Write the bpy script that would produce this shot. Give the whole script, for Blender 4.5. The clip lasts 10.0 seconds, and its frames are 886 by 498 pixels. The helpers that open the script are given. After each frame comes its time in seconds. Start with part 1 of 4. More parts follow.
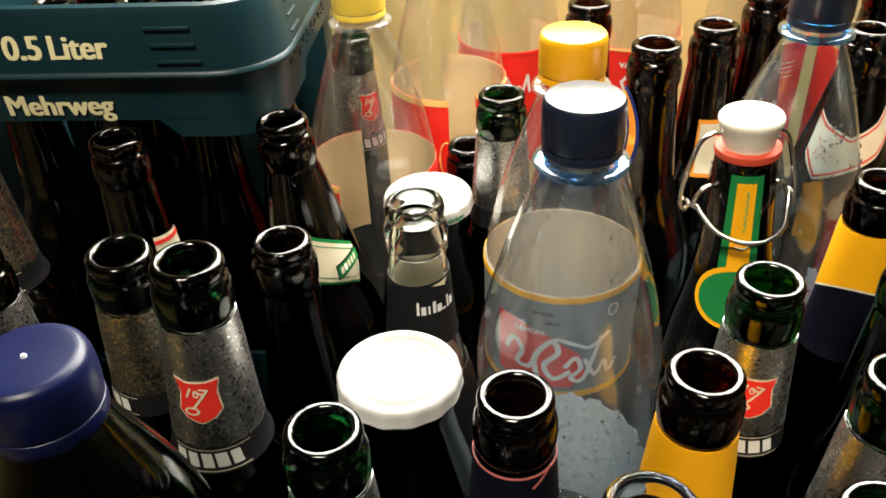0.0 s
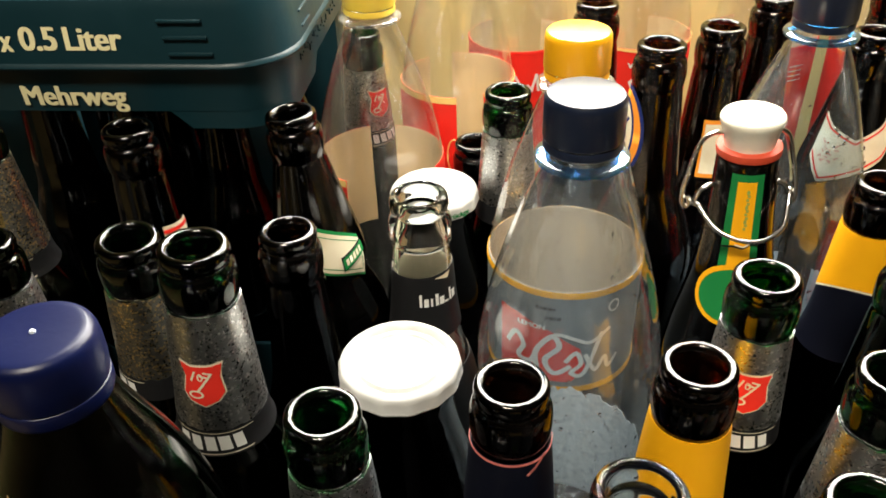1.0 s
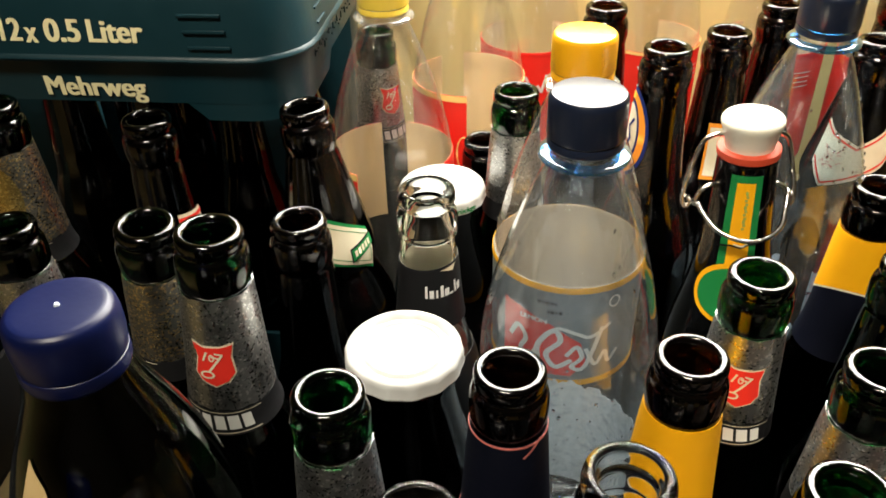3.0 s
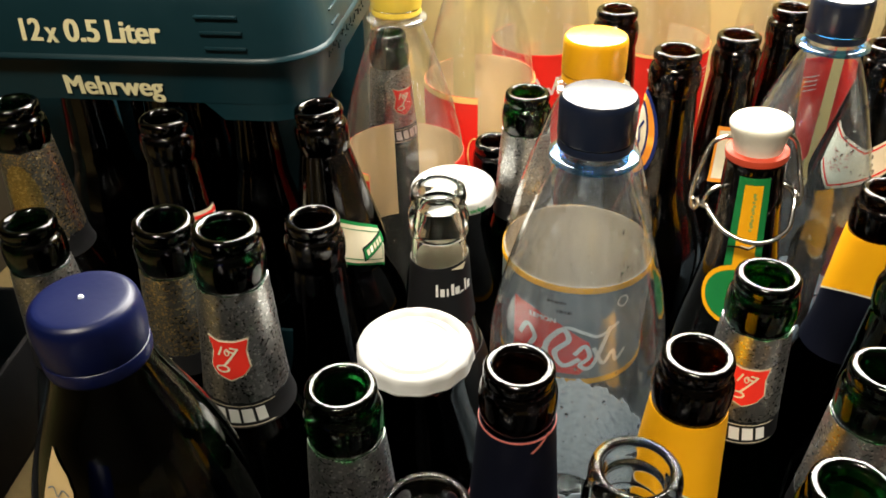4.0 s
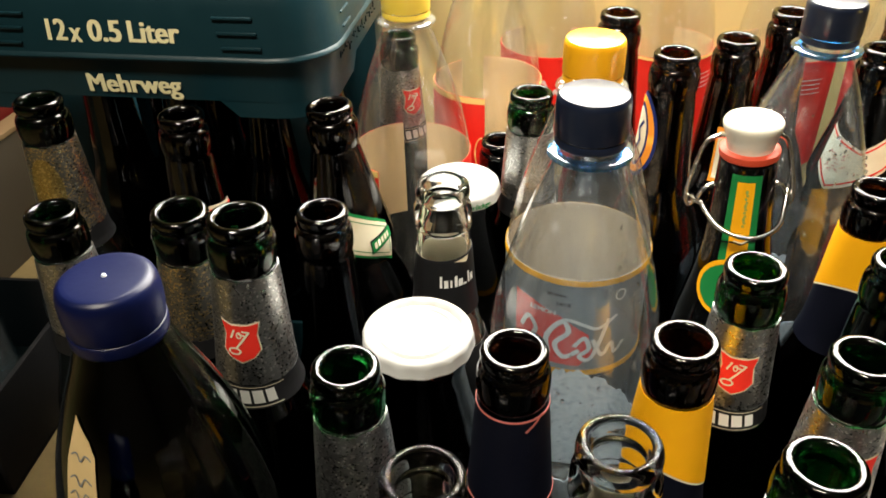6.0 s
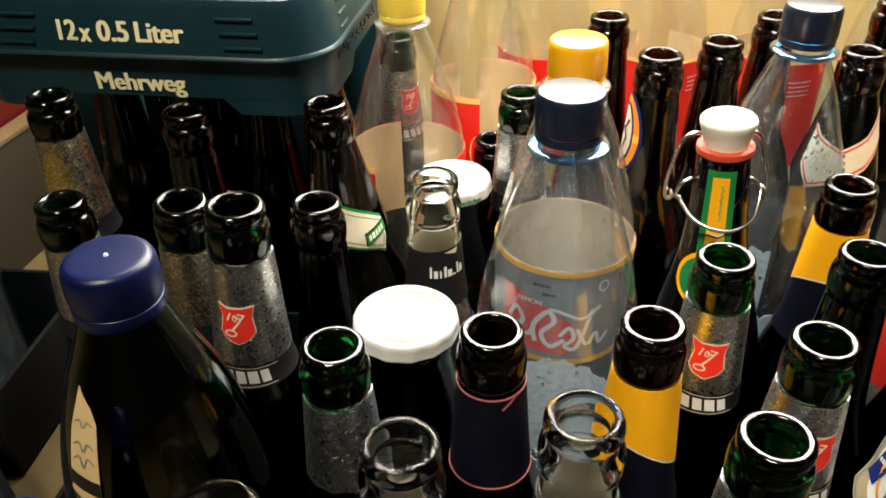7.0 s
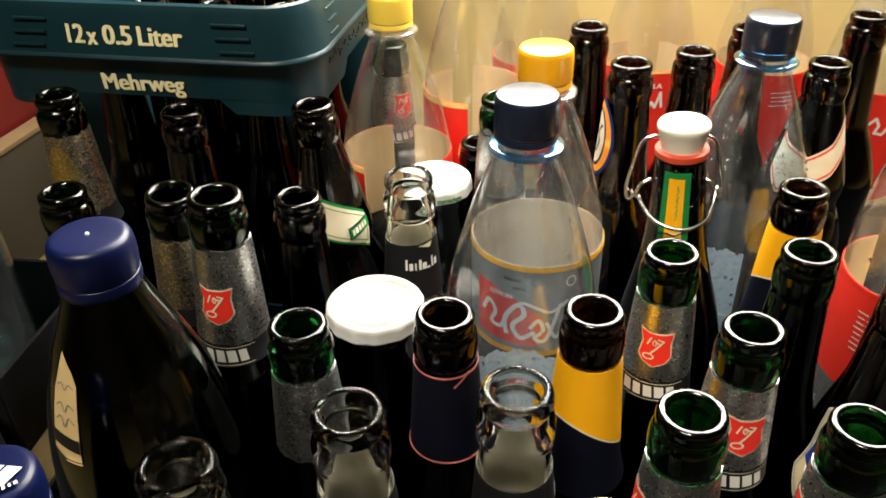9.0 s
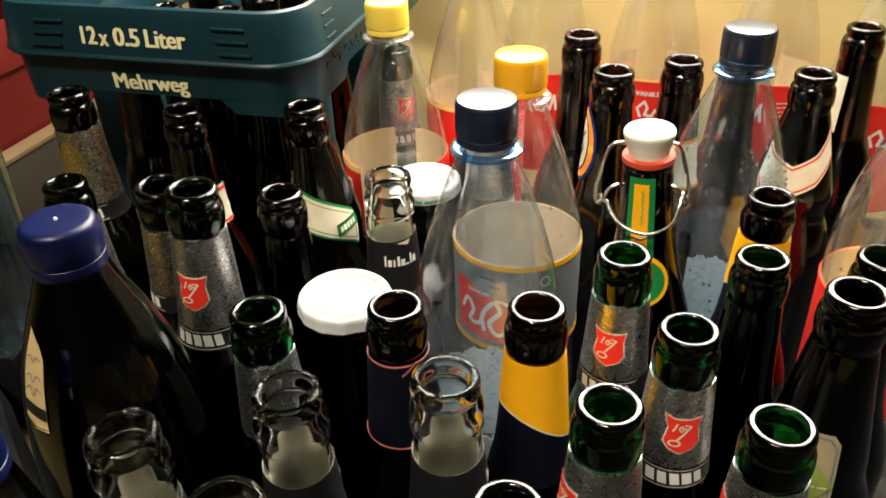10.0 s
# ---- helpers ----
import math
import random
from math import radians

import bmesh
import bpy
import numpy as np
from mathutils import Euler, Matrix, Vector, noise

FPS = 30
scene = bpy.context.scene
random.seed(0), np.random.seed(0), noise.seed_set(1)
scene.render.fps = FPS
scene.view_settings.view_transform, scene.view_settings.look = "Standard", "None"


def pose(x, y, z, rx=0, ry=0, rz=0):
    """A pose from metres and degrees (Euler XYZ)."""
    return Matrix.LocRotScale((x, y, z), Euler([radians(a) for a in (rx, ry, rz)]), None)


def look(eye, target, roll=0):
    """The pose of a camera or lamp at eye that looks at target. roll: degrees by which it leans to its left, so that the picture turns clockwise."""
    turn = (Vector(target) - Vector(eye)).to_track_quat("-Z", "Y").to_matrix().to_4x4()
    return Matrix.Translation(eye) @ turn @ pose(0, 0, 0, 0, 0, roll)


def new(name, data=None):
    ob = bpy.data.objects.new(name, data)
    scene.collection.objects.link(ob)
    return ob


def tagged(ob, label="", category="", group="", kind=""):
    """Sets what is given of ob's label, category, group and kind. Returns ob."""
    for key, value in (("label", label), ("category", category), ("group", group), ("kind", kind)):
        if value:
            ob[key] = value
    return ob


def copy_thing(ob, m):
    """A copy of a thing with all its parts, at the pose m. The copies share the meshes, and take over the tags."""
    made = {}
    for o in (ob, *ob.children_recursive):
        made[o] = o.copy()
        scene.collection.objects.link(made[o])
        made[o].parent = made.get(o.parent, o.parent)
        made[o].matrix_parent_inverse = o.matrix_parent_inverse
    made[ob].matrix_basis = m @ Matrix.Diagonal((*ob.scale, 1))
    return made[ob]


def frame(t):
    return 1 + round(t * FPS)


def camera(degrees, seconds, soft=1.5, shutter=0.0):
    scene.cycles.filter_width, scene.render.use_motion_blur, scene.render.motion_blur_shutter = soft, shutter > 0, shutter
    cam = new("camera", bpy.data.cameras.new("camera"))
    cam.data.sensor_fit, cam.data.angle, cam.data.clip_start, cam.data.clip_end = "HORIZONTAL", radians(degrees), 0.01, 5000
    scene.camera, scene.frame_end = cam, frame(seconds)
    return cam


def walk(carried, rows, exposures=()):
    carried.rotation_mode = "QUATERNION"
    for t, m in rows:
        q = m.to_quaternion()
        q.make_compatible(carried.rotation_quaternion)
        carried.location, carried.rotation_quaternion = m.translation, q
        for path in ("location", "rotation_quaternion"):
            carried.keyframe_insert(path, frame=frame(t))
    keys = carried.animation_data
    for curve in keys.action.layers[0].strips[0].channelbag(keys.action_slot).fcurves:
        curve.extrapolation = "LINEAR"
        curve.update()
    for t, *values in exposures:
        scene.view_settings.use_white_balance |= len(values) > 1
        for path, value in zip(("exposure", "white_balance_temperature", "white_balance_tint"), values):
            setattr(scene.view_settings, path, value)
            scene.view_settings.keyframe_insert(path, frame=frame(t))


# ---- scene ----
cam = camera(56.6, 10.0, soft=1.7)
PATH = [
    (0, (0.011, 0.019, 0.437), (-0.049, 1.661, -0.704), -2.6),
    (0.5, (0.014, 0.014, 0.437), (-0.065, 1.655, -0.704), -2.5),
    (1, (0.015, 0.012, 0.437), (-0.072, 1.654, -0.7), -2.1),
    (1.5, (0.013, 0.008, 0.438), (-0.082, 1.651, -0.699), -2.0),
    (2, (0.014, 0.006, 0.438), (-0.088, 1.647, -0.702), -1.7),
    (2.5, (0.018, 0.004, 0.439), (-0.087, 1.646, -0.699), -1.4),
    (4, (0.017, -0.006, 0.443), (-0.116, 1.638, -0.689), -1.2),
    (4.5, (0.018, -0.006, 0.444), (-0.125, 1.639, -0.686), -1.2),
    (5, (0.018, -0.007, 0.445), (-0.128, 1.639, -0.681), -1.2),
    (6.5, (0.03, -0.033, 0.45), (-0.151, 1.614, -0.671), -1.4),
    (7, (0.037, -0.042, 0.453), (-0.155, 1.607, -0.662), -1.4),
    (7.5, (0.041, -0.053, 0.457), (-0.161, 1.597, -0.655), -1.2),
    (8, (0.045, -0.057, 0.458), (-0.175, 1.595, -0.647), -1.3),
    (8.5, (0.053, -0.062, 0.458), (-0.175, 1.589, -0.647), -1.2),
    (9, (0.069, -0.067, 0.461), (-0.18, 1.587, -0.635), -1.4),
    (9.5, (0.094, -0.073, 0.464), (-0.208, 1.577, -0.624), -1.8),
    (10, (0.118, -0.077, 0.466), (-0.258, 1.563, -0.615), -2.1),
]
walk(cam, [(t, look(eye, target, roll)) for t, eye, target, roll in PATH])

# ---- light ----
world = bpy.data.worlds.new("room_air")
world.use_nodes = True
world.node_tree.nodes["Background"].inputs[0].default_value = (1.0, 0.9, 0.75, 1)
world.node_tree.nodes["Background"].inputs[1].default_value = 0.02
scene.world = world
scene.view_settings.exposure = 0.0


def area_lamp(name, m, sx, sy, watts, colour):
    d = bpy.data.lights.new(name, "AREA")
    d.shape, d.size, d.size_y, d.energy, d.color = "RECTANGLE", sx, sy, watts, colour
    ob = new(name, d)
    ob.matrix_basis = m
    return ob


# Unseen broad panel added for the white reflections on rims and caps.
LAMP_AT, LAMP_TO = (0.17, 0.70, 0.73), (0.17, 0.34, 0.56)
area_lamp("added_panel_light", look(LAMP_AT, LAMP_TO), 0.78, 0.64, 43.0, (1.0, 0.955, 0.85))
# Unseen front light added to brighten the crate words and labels.
CEIL_AT, CEIL_TO = (-0.30, -0.80, 2.24), (0.06, 0.44, 0.26)
area_lamp("added_front_light", look(CEIL_AT, CEIL_TO), 0.80, 0.36, 3.3, (1.0, 0.91, 0.74)).data.spread = radians(36)


# ---- materials ----
def material(name):
    m = bpy.data.materials.new(name)
    m.use_nodes = True
    nt = m.node_tree
    bsdf = nt.nodes["Principled BSDF"]
    return m, nt, bsdf


def link(nt, a, ao, b, bi):
    nt.links.new(a.outputs[ao], b.inputs[bi])


def surface(name, colour, rough=0.5, metal=0.0, vary=0.12, scale=60.0, bump=0.1, bump_scale=400.0, stain=None, stain_scale=18.0,
            spec=0.5, trans=0.0, coat=0.0, sub=0.0):
    """A solid surface with tone variation at two scales, fine relief and optional stains of another colour."""
    m, nt, b = material(name)
    co = nt.nodes.new("ShaderNodeTexCoord")
    n1 = nt.nodes.new("ShaderNodeTexNoise")
    n1.inputs["Scale"].default_value, n1.inputs["Detail"].default_value = scale, 5
    link(nt, co, "Object", n1, "Vector")
    mix = nt.nodes.new("ShaderNodeMix")
    mix.data_type = "RGBA"
    lo = tuple(c * (1 - vary) for c in colour) + (1,)
    hi = tuple(min(1, c * (1 + vary)) for c in colour) + (1,)
    mix.inputs["A"].default_value, mix.inputs["B"].default_value = lo, hi
    link(nt, n1, "Fac", mix, "Factor")
    out = mix
    if stain:
        n2 = nt.nodes.new("ShaderNodeTexNoise")
        n2.inputs["Scale"].default_value, n2.inputs["Detail"].default_value = stain_scale, 8
        link(nt, co, "Object", n2, "Vector")
        ramp = nt.nodes.new("ShaderNodeMapRange")
        ramp.inputs["From Min"].default_value, ramp.inputs["From Max"].default_value = 0.54, 0.74
        link(nt, n2, "Fac", ramp, "Value")
        mix2 = nt.nodes.new("ShaderNodeMix")
        mix2.data_type = "RGBA"
        link(nt, ramp, "Result", mix2, "Factor")
        link(nt, mix, "Result", mix2, "A")
        mix2.inputs["B"].default_value = stain + (1,)
        out = mix2
    link(nt, out, "Result", b, "Base Color")
    n3 = nt.nodes.new("ShaderNodeTexNoise")
    n3.inputs["Scale"].default_value, n3.inputs["Detail"].default_value = bump_scale, 4
    link(nt, co, "Object", n3, "Vector")
    bp = nt.nodes.new("ShaderNodeBump")
    bp.inputs["Strength"].default_value, bp.inputs["Distance"].default_value = bump, 0.001
    link(nt, n3, "Fac", bp, "Height")
    link(nt, bp, "Normal", b, "Normal")
    rr = nt.nodes.new("ShaderNodeMapRange")
    rr.inputs["To Min"].default_value, rr.inputs["To Max"].default_value = max(0.02, rough - 0.08), min(1, rough + 0.08)
    link(nt, n1, "Fac", rr, "Value")
    link(nt, rr, "Result", b, "Roughness")
    b.inputs["Metallic"].default_value = metal
    b.inputs["Specular IOR Level"].default_value = spec
    b.inputs["Transmission Weight"].default_value = trans
    b.inputs["Coat Weight"].default_value = coat
    if sub:
        b.inputs["Subsurface Weight"].default_value = sub
        b.inputs["Subsurface Radius"].default_value = (0.004, 0.003, 0.002)
    return m


def glass(name, colour, rough=0.045, grime=0.12, ior=1.5):
    """Bottle glass: every passage of a face tints the light; slight scuffs in the gloss."""
    m, nt, b = material(name)
    b.inputs["Base Color"].default_value = colour + (1,)
    b.inputs["Transmission Weight"].default_value = 1.0
    b.inputs["IOR"].default_value = ior
    co = nt.nodes.new("ShaderNodeTexCoord")
    n = nt.nodes.new("ShaderNodeTexNoise")
    n.inputs["Scale"].default_value, n.inputs["Detail"].default_value = 90, 6
    link(nt, co, "Object", n, "Vector")
    r = nt.nodes.new("ShaderNodeMapRange")
    r.inputs["From Min"].default_value, r.inputs["From Max"].default_value = 0.5, 0.8
    r.inputs["To Min"].default_value, r.inputs["To Max"].default_value = rough, rough + grime
    link(nt, n, "Fac", r, "Value")
    link(nt, r, "Result", b, "Roughness")
    return m


def thin_plastic(name, tint, gloss=0.92, rough=0.06, haze=0.016, bump=0.20):
    """Clear bottle wall: light passes with a tint, gloss by Fresnel, a little milky scuffing."""
    m = bpy.data.materials.new(name)
    m.use_nodes = True
    nt = m.node_tree
    nt.nodes.remove(nt.nodes["Principled BSDF"])
    out = nt.nodes["Material Output"]
    tr = nt.nodes.new("ShaderNodeBsdfTransparent")
    tr.inputs[0].default_value = tint + (1,)
    gl = nt.nodes.new("ShaderNodeBsdfGlossy")
    gl.inputs["Roughness"].default_value = rough
    gl.inputs["Color"].default_value = (gloss, gloss, gloss, 1)
    df = nt.nodes.new("ShaderNodeBsdfDiffuse")
    df.inputs["Color"].default_value = (0.75, 0.75, 0.74, 1)
    co = nt.nodes.new("ShaderNodeTexCoord")
    n = nt.nodes.new("ShaderNodeTexNoise")
    n.inputs["Scale"].default_value, n.inputs["Detail"].default_value = 75, 7
    scuff = nt.nodes.new("ShaderNodeMapping")
    scuff.inputs["Scale"].default_value = (1, 1, 0.13)
    link(nt, co, "Object", scuff, "Vector")
    link(nt, scuff, "Vector", n, "Vector")
    r = nt.nodes.new("ShaderNodeMapRange")
    r.inputs["From Min"].default_value, r.inputs["From Max"].default_value = 0.4, 0.8
    r.inputs["To Min"].default_value, r.inputs["To Max"].default_value = haze * 0.3, haze * 5.0
    link(nt, n, "Fac", r, "Value")
    bp = nt.nodes.new("ShaderNodeBump")
    bp.inputs["Strength"].default_value, bp.inputs["Distance"].default_value = bump, 0.002
    n2 = nt.nodes.new("ShaderNodeTexNoise")
    n2.inputs["Scale"].default_value, n2.inputs["Detail"].default_value = 150, 3
    mp = nt.nodes.new("ShaderNodeMapping")
    mp.inputs["Scale"].default_value = (1, 1, 0.05)
    link(nt, co, "Object", mp, "Vector")
    link(nt, mp, "Vector", n2, "Vector")
    link(nt, n2, "Fac", bp, "Height")
    link(nt, bp, "Normal", gl, "Normal")
    a = nt.nodes.new("ShaderNodeMixShader")
    link(nt, r, "Result", a, 0)
    link(nt, tr, 0, a, 1)
    link(nt, df, 0, a, 2)
    lw = nt.nodes.new("ShaderNodeLayerWeight")
    lw.inputs["Blend"].default_value = 0.5
    link(nt, bp, "Normal", lw, "Normal")
    pw = nt.nodes.new("ShaderNodeMath")
    pw.operation, pw.inputs[1].default_value = "POWER", 3.2
    link(nt, lw, "Facing", pw, 0)
    fr = nt.nodes.new("ShaderNodeMapRange")
    fr.inputs["To Min"].default_value, fr.inputs["To Max"].default_value = 0.09, 0.9
    link(nt, pw, 0, fr, "Value")
    b = nt.nodes.new("ShaderNodeMixShader")
    link(nt, fr, "Result", b, 0)
    link(nt, a, 0, b, 1)
    link(nt, gl, 0, b, 2)
    link(nt, b, 0, out, 0)
    return m


def foil(name, colour, tint2, glint, glint_share=0.12, rough=0.34):
    """Crinkled metal foil with sparkles painted as bright specks, broad dull patches and fine relief."""
    m, nt, b = material(name)
    co = nt.nodes.new("ShaderNodeTexCoord")
    v = nt.nodes.new("ShaderNodeTexVoronoi")
    v.inputs["Scale"].default_value = 1150
    link(nt, co, "Object", v, "Vector")
    n = nt.nodes.new("ShaderNodeTexNoise")
    n.inputs["Scale"].default_value, n.inputs["Detail"].default_value = 420, 4
    link(nt, co, "Object", n, "Vector")
    bp = nt.nodes.new("ShaderNodeBump")
    bp.inputs["Strength"].default_value, bp.inputs["Distance"].default_value = 0.15, 0.0005
    link(nt, n, "Fac", bp, "Height")
    link(nt, bp, "Normal", b, "Normal")
    n2 = nt.nodes.new("ShaderNodeTexNoise")
    n2.inputs["Scale"].default_value, n2.inputs["Detail"].default_value = 55, 6
    link(nt, co, "Object", n2, "Vector")
    mix = nt.nodes.new("ShaderNodeMix")
    mix.data_type = "RGBA"
    mix.inputs["A"].default_value, mix.inputs["B"].default_value = colour + (1,), tint2 + (1,)
    link(nt, n2, "Fac", mix, "Factor")
    sep = nt.nodes.new("ShaderNodeSeparateColor")
    link(nt, v, "Color", sep, "Color")
    cut = nt.nodes.new("ShaderNodeMapRange")
    cut.inputs["From Min"].default_value, cut.inputs["From Max"].default_value = 1 - glint_share - 0.06, 1 - glint_share + 0.06
    link(nt, sep, "Red", cut, "Value")
    mix2 = nt.nodes.new("ShaderNodeMix")
    mix2.data_type = "RGBA"
    link(nt, cut, "Result", mix2, "Factor")
    link(nt, mix, "Result", mix2, "A")
    mix2.inputs["B"].default_value = glint + (1,)
    link(nt, mix2, "Result", b, "Base Color")
    rr = nt.nodes.new("ShaderNodeMapRange")
    rr.inputs["To Min"].default_value, rr.inputs["To Max"].default_value = rough - 0.10, rough + 0.14
    link(nt, sep, "Green", rr, "Value")
    link(nt, rr, "Result", b, "Roughness")
    b.inputs["Metallic"].default_value = 1.0
    return m


BROWN = glass("brown_glass", (0.036, 0.011, 0.003), 0.08)
DARKBROWN = glass("dark_brown_glass", (0.013, 0.005, 0.0025), 0.08)
GREEN = glass("green_glass", (0.007, 0.095, 0.017), 0.07)
DEEPGREEN = glass("deep_green_glass", (0.004, 0.036, 0.012), 0.07)
CLEAR = glass("clear_glass", (0.97, 0.985, 0.97), 0.01, 0.05, 1.27)
PET = thin_plastic("clear_pet", (0.95, 0.95, 0.94), haze=0.022)
PETBLUE = thin_plastic("bluish_pet", (0.88, 0.92, 0.955), haze=0.024)
PETDEEP = thin_plastic("deep_bluish_pet", (0.76, 0.845, 0.91), haze=0.022)
PETRING = thin_plastic("blue_pet_ring", (0.22, 0.58, 0.88), haze=0.03)
PETCLEARRING = thin_plastic("clear_pet_ring", (0.90, 0.90, 0.88), haze=0.05)
PETTEAL = thin_plastic("teal_pet", (0.45, 0.66, 0.72), haze=0.02)
DROPS = glass("water_drops", (0.98, 0.98, 0.98), 0.0, 0.0)
# The third colour paints the sparkles of the foil, pale or warm.
SILVER = foil("silver_foil", (0.52, 0.525, 0.515), (0.32, 0.325, 0.315), (0.82, 0.80, 0.78), 0.10)
SILVERGOLD = foil("silver_foil_with_gold_glints", (0.50, 0.49, 0.45), (0.22, 0.21, 0.17), (0.90, 0.70, 0.36), 0.24)
# gold tone that paints a warm reflection on silver foil
WARMFOIL = foil("warm_reflection_foil", (0.82, 0.62, 0.22), (0.48, 0.37, 0.15), (0.95, 0.78, 0.34), 0.25)
RED = surface("red_paper", (0.78, 0.035, 0.022), 0.5, vary=0.08, spec=0.18)
PAPERBACK = surface("label_back_paper", (0.95, 0.74, 0.46), 0.8, vary=0.06, stain=(0.62, 0.50, 0.38), spec=0.18)
GREYBACK = surface("label_back_grey", (0.78, 0.67, 0.54), 0.75, vary=0.06, stain=(0.66, 0.58, 0.48), spec=0.18)
WETGREY = surface("wet_grey_film", (0.44, 0.49, 0.52), 0.35, vary=0.3, scale=300, bump=0.8, bump_scale=330, stain=(0.26, 0.30, 0.33), stain_scale=260)
GREYLABEL = surface("grey_label", (0.20, 0.22, 0.23), 0.5, vary=0.06, spec=0.18)
WHITEINK = surface("white_ink", (0.80, 0.79, 0.75), 0.5, vary=0.05, spec=0.18)
LABELGOLD = surface("golden_label_border", (0.88, 0.60, 0.20), 0.5, vary=0.06, spec=0.18)
CREAM = surface("cream_paper", (0.78, 0.70, 0.52), 0.65, vary=0.06, stain=(0.62, 0.50, 0.32), spec=0.18)
# Cream paper with the yellow light on it mixed into its colour.
LABELWARM = surface("warm_lit_cream_paper", (0.66, 0.48, 0.23), 0.55, vary=0.10, stain=(0.52, 0.36, 0.15), spec=0.18)
LABELTAN = surface("tan_label_paper", (0.42, 0.34, 0.20), 0.6, vary=0.08, stain=(0.34, 0.26, 0.15), spec=0.18)
YELLOW = surface("yellow_paper", (0.90, 0.42, 0.007), 0.5, vary=0.06, spec=0.18)
NAVYPAPER = surface("navy_paper", (0.0026, 0.0034, 0.0095), 0.55, vary=0.2, spec=0.18)
BLACKPAPER = surface("black_paper", (0.012, 0.012, 0.013), 0.45, vary=0.2, spec=0.18)
PINK = surface("pink_line", (0.55, 0.16, 0.14), 0.5, spec=0.18)
GREENPAPER = surface("green_paper", (0.012, 0.20, 0.05), 0.45, vary=0.1, spec=0.18)
OLIVE = surface("olive_paper", (0.30, 0.38, 0.08), 0.5, vary=0.1, spec=0.18)
BLUEPAPER = surface("blue_paper", (0.012, 0.025, 0.15), 0.45, vary=0.1, spec=0.18)
ORANGEPAPER = surface("orange_paper", (0.85, 0.30, 0.03), 0.5, vary=0.1, spec=0.18)
NAVYCAP = surface("navy_plastic", (0.007, 0.012, 0.029), 0.32, vary=0.15, bump=0.04, coat=0.4)
BLUECAP = surface("blue_plastic", (0.0012, 0.0042, 0.0372), 0.36, vary=0.15, bump=0.06, spec=0.35)
CAPPRINT = surface("pale_cap_print", (0.70, 0.76, 0.86), 0.45, vary=0.08)
ORANGECAP = surface("orange_plastic", (0.94, 0.43, 0.006), 0.34, vary=0.05, bump=0.04, coat=0.35)
YELLOWCAP = surface("yellow_plastic", (0.92, 0.65, 0.08), 0.34, vary=0.05, bump=0.04, coat=0.35)
LID = surface("white_lid_paint", (0.48, 0.475, 0.46), 0.34, vary=0.03, bump=0.03)
PORCELAIN = surface("cream_porcelain", (0.80, 0.76, 0.64), 0.22, vary=0.05, bump=0.03, stain=(0.70, 0.66, 0.54), stain_scale=120)
RUBBER = surface("red_rubber", (0.56, 0.060, 0.022), 0.55, vary=0.08)
STEEL = surface("bright_wire", (0.62, 0.60, 0.56), 0.22, metal=1.0, vary=0.1)
CRATE = surface("dark_teal_plastic", (0.0052, 0.025, 0.033), 0.36, vary=0.18, scale=30, bump=0.10, bump_scale=250, spec=0.30, stain=(0.009, 0.033, 0.042))
CRATEINK = surface("pale_yellow_print", (0.86, 0.78, 0.46), 0.55, vary=0.05)
REDCRATE = surface("red_plastic", (0.16, 0.008, 0.007), 0.5, vary=0.12)
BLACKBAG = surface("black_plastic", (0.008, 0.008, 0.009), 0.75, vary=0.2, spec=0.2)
WOOD = surface("raw_wood_edge", (0.24, 0.155, 0.075), 0.6, vary=0.15, scale=25, stain=(0.27, 0.18, 0.09))
BOARD = surface("grey_brown_board", (0.052, 0.041, 0.027), 0.65, vary=0.15, scale=25, stain=(0.055, 0.045, 0.03))
FLOORMAT = surface("beige_floor", (0.21, 0.15, 0.06), 0.6, vary=0.14, scale=14, stain=(0.15, 0.105, 0.042))
WALLPAINT = surface("cream_wall_paint", (0.70, 0.575, 0.245), 0.7, vary=0.05, scale=9, bump=0.15, bump_scale=140, stain=(0.64, 0.52, 0.215), stain_scale=5)
# Darkness of an unlit room put into the colour of the unseen walls.
ROOMDARK = surface("unlit_room_dark", (0.10, 0.08, 0.06), 0.8, vary=0.1, scale=6)
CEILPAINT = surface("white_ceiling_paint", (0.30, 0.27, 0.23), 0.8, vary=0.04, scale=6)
LAMPWHITE = surface("white_lamp_housing", (0.8, 0.8, 0.78), 0.4)


# ---- mesh tools ----
def finish(bm, smooth=True, angle=38):
    bmesh.ops.recalc_face_normals(bm, faces=bm.faces)
    for f in bm.faces:
        f.smooth = smooth
    if smooth:
        lim = radians(angle)
        for e in bm.edges:
            if len(e.link_faces) == 2 and e.calc_face_angle(0) > lim:
                e.smooth = False


def part(name, bm, mat, parent, label="", smooth=True, normals=True):
    me = bpy.data.meshes.new(name)
    if normals:
        finish(bm, smooth)
    bm.to_mesh(me)
    bm.free()
    for m in (mat if isinstance(mat, (list, tuple)) else (mat,)):
        me.materials.append(m)
    ob = new(name, me)
    ob.parent = parent
    if label:
        ob["label"] = label
    return ob


def thing(name, m, label, category, group=""):
    ob = new(name)
    ob.empty_display_size = 0.02
    ob.matrix_basis = m
    return tagged(ob, label, category, group)


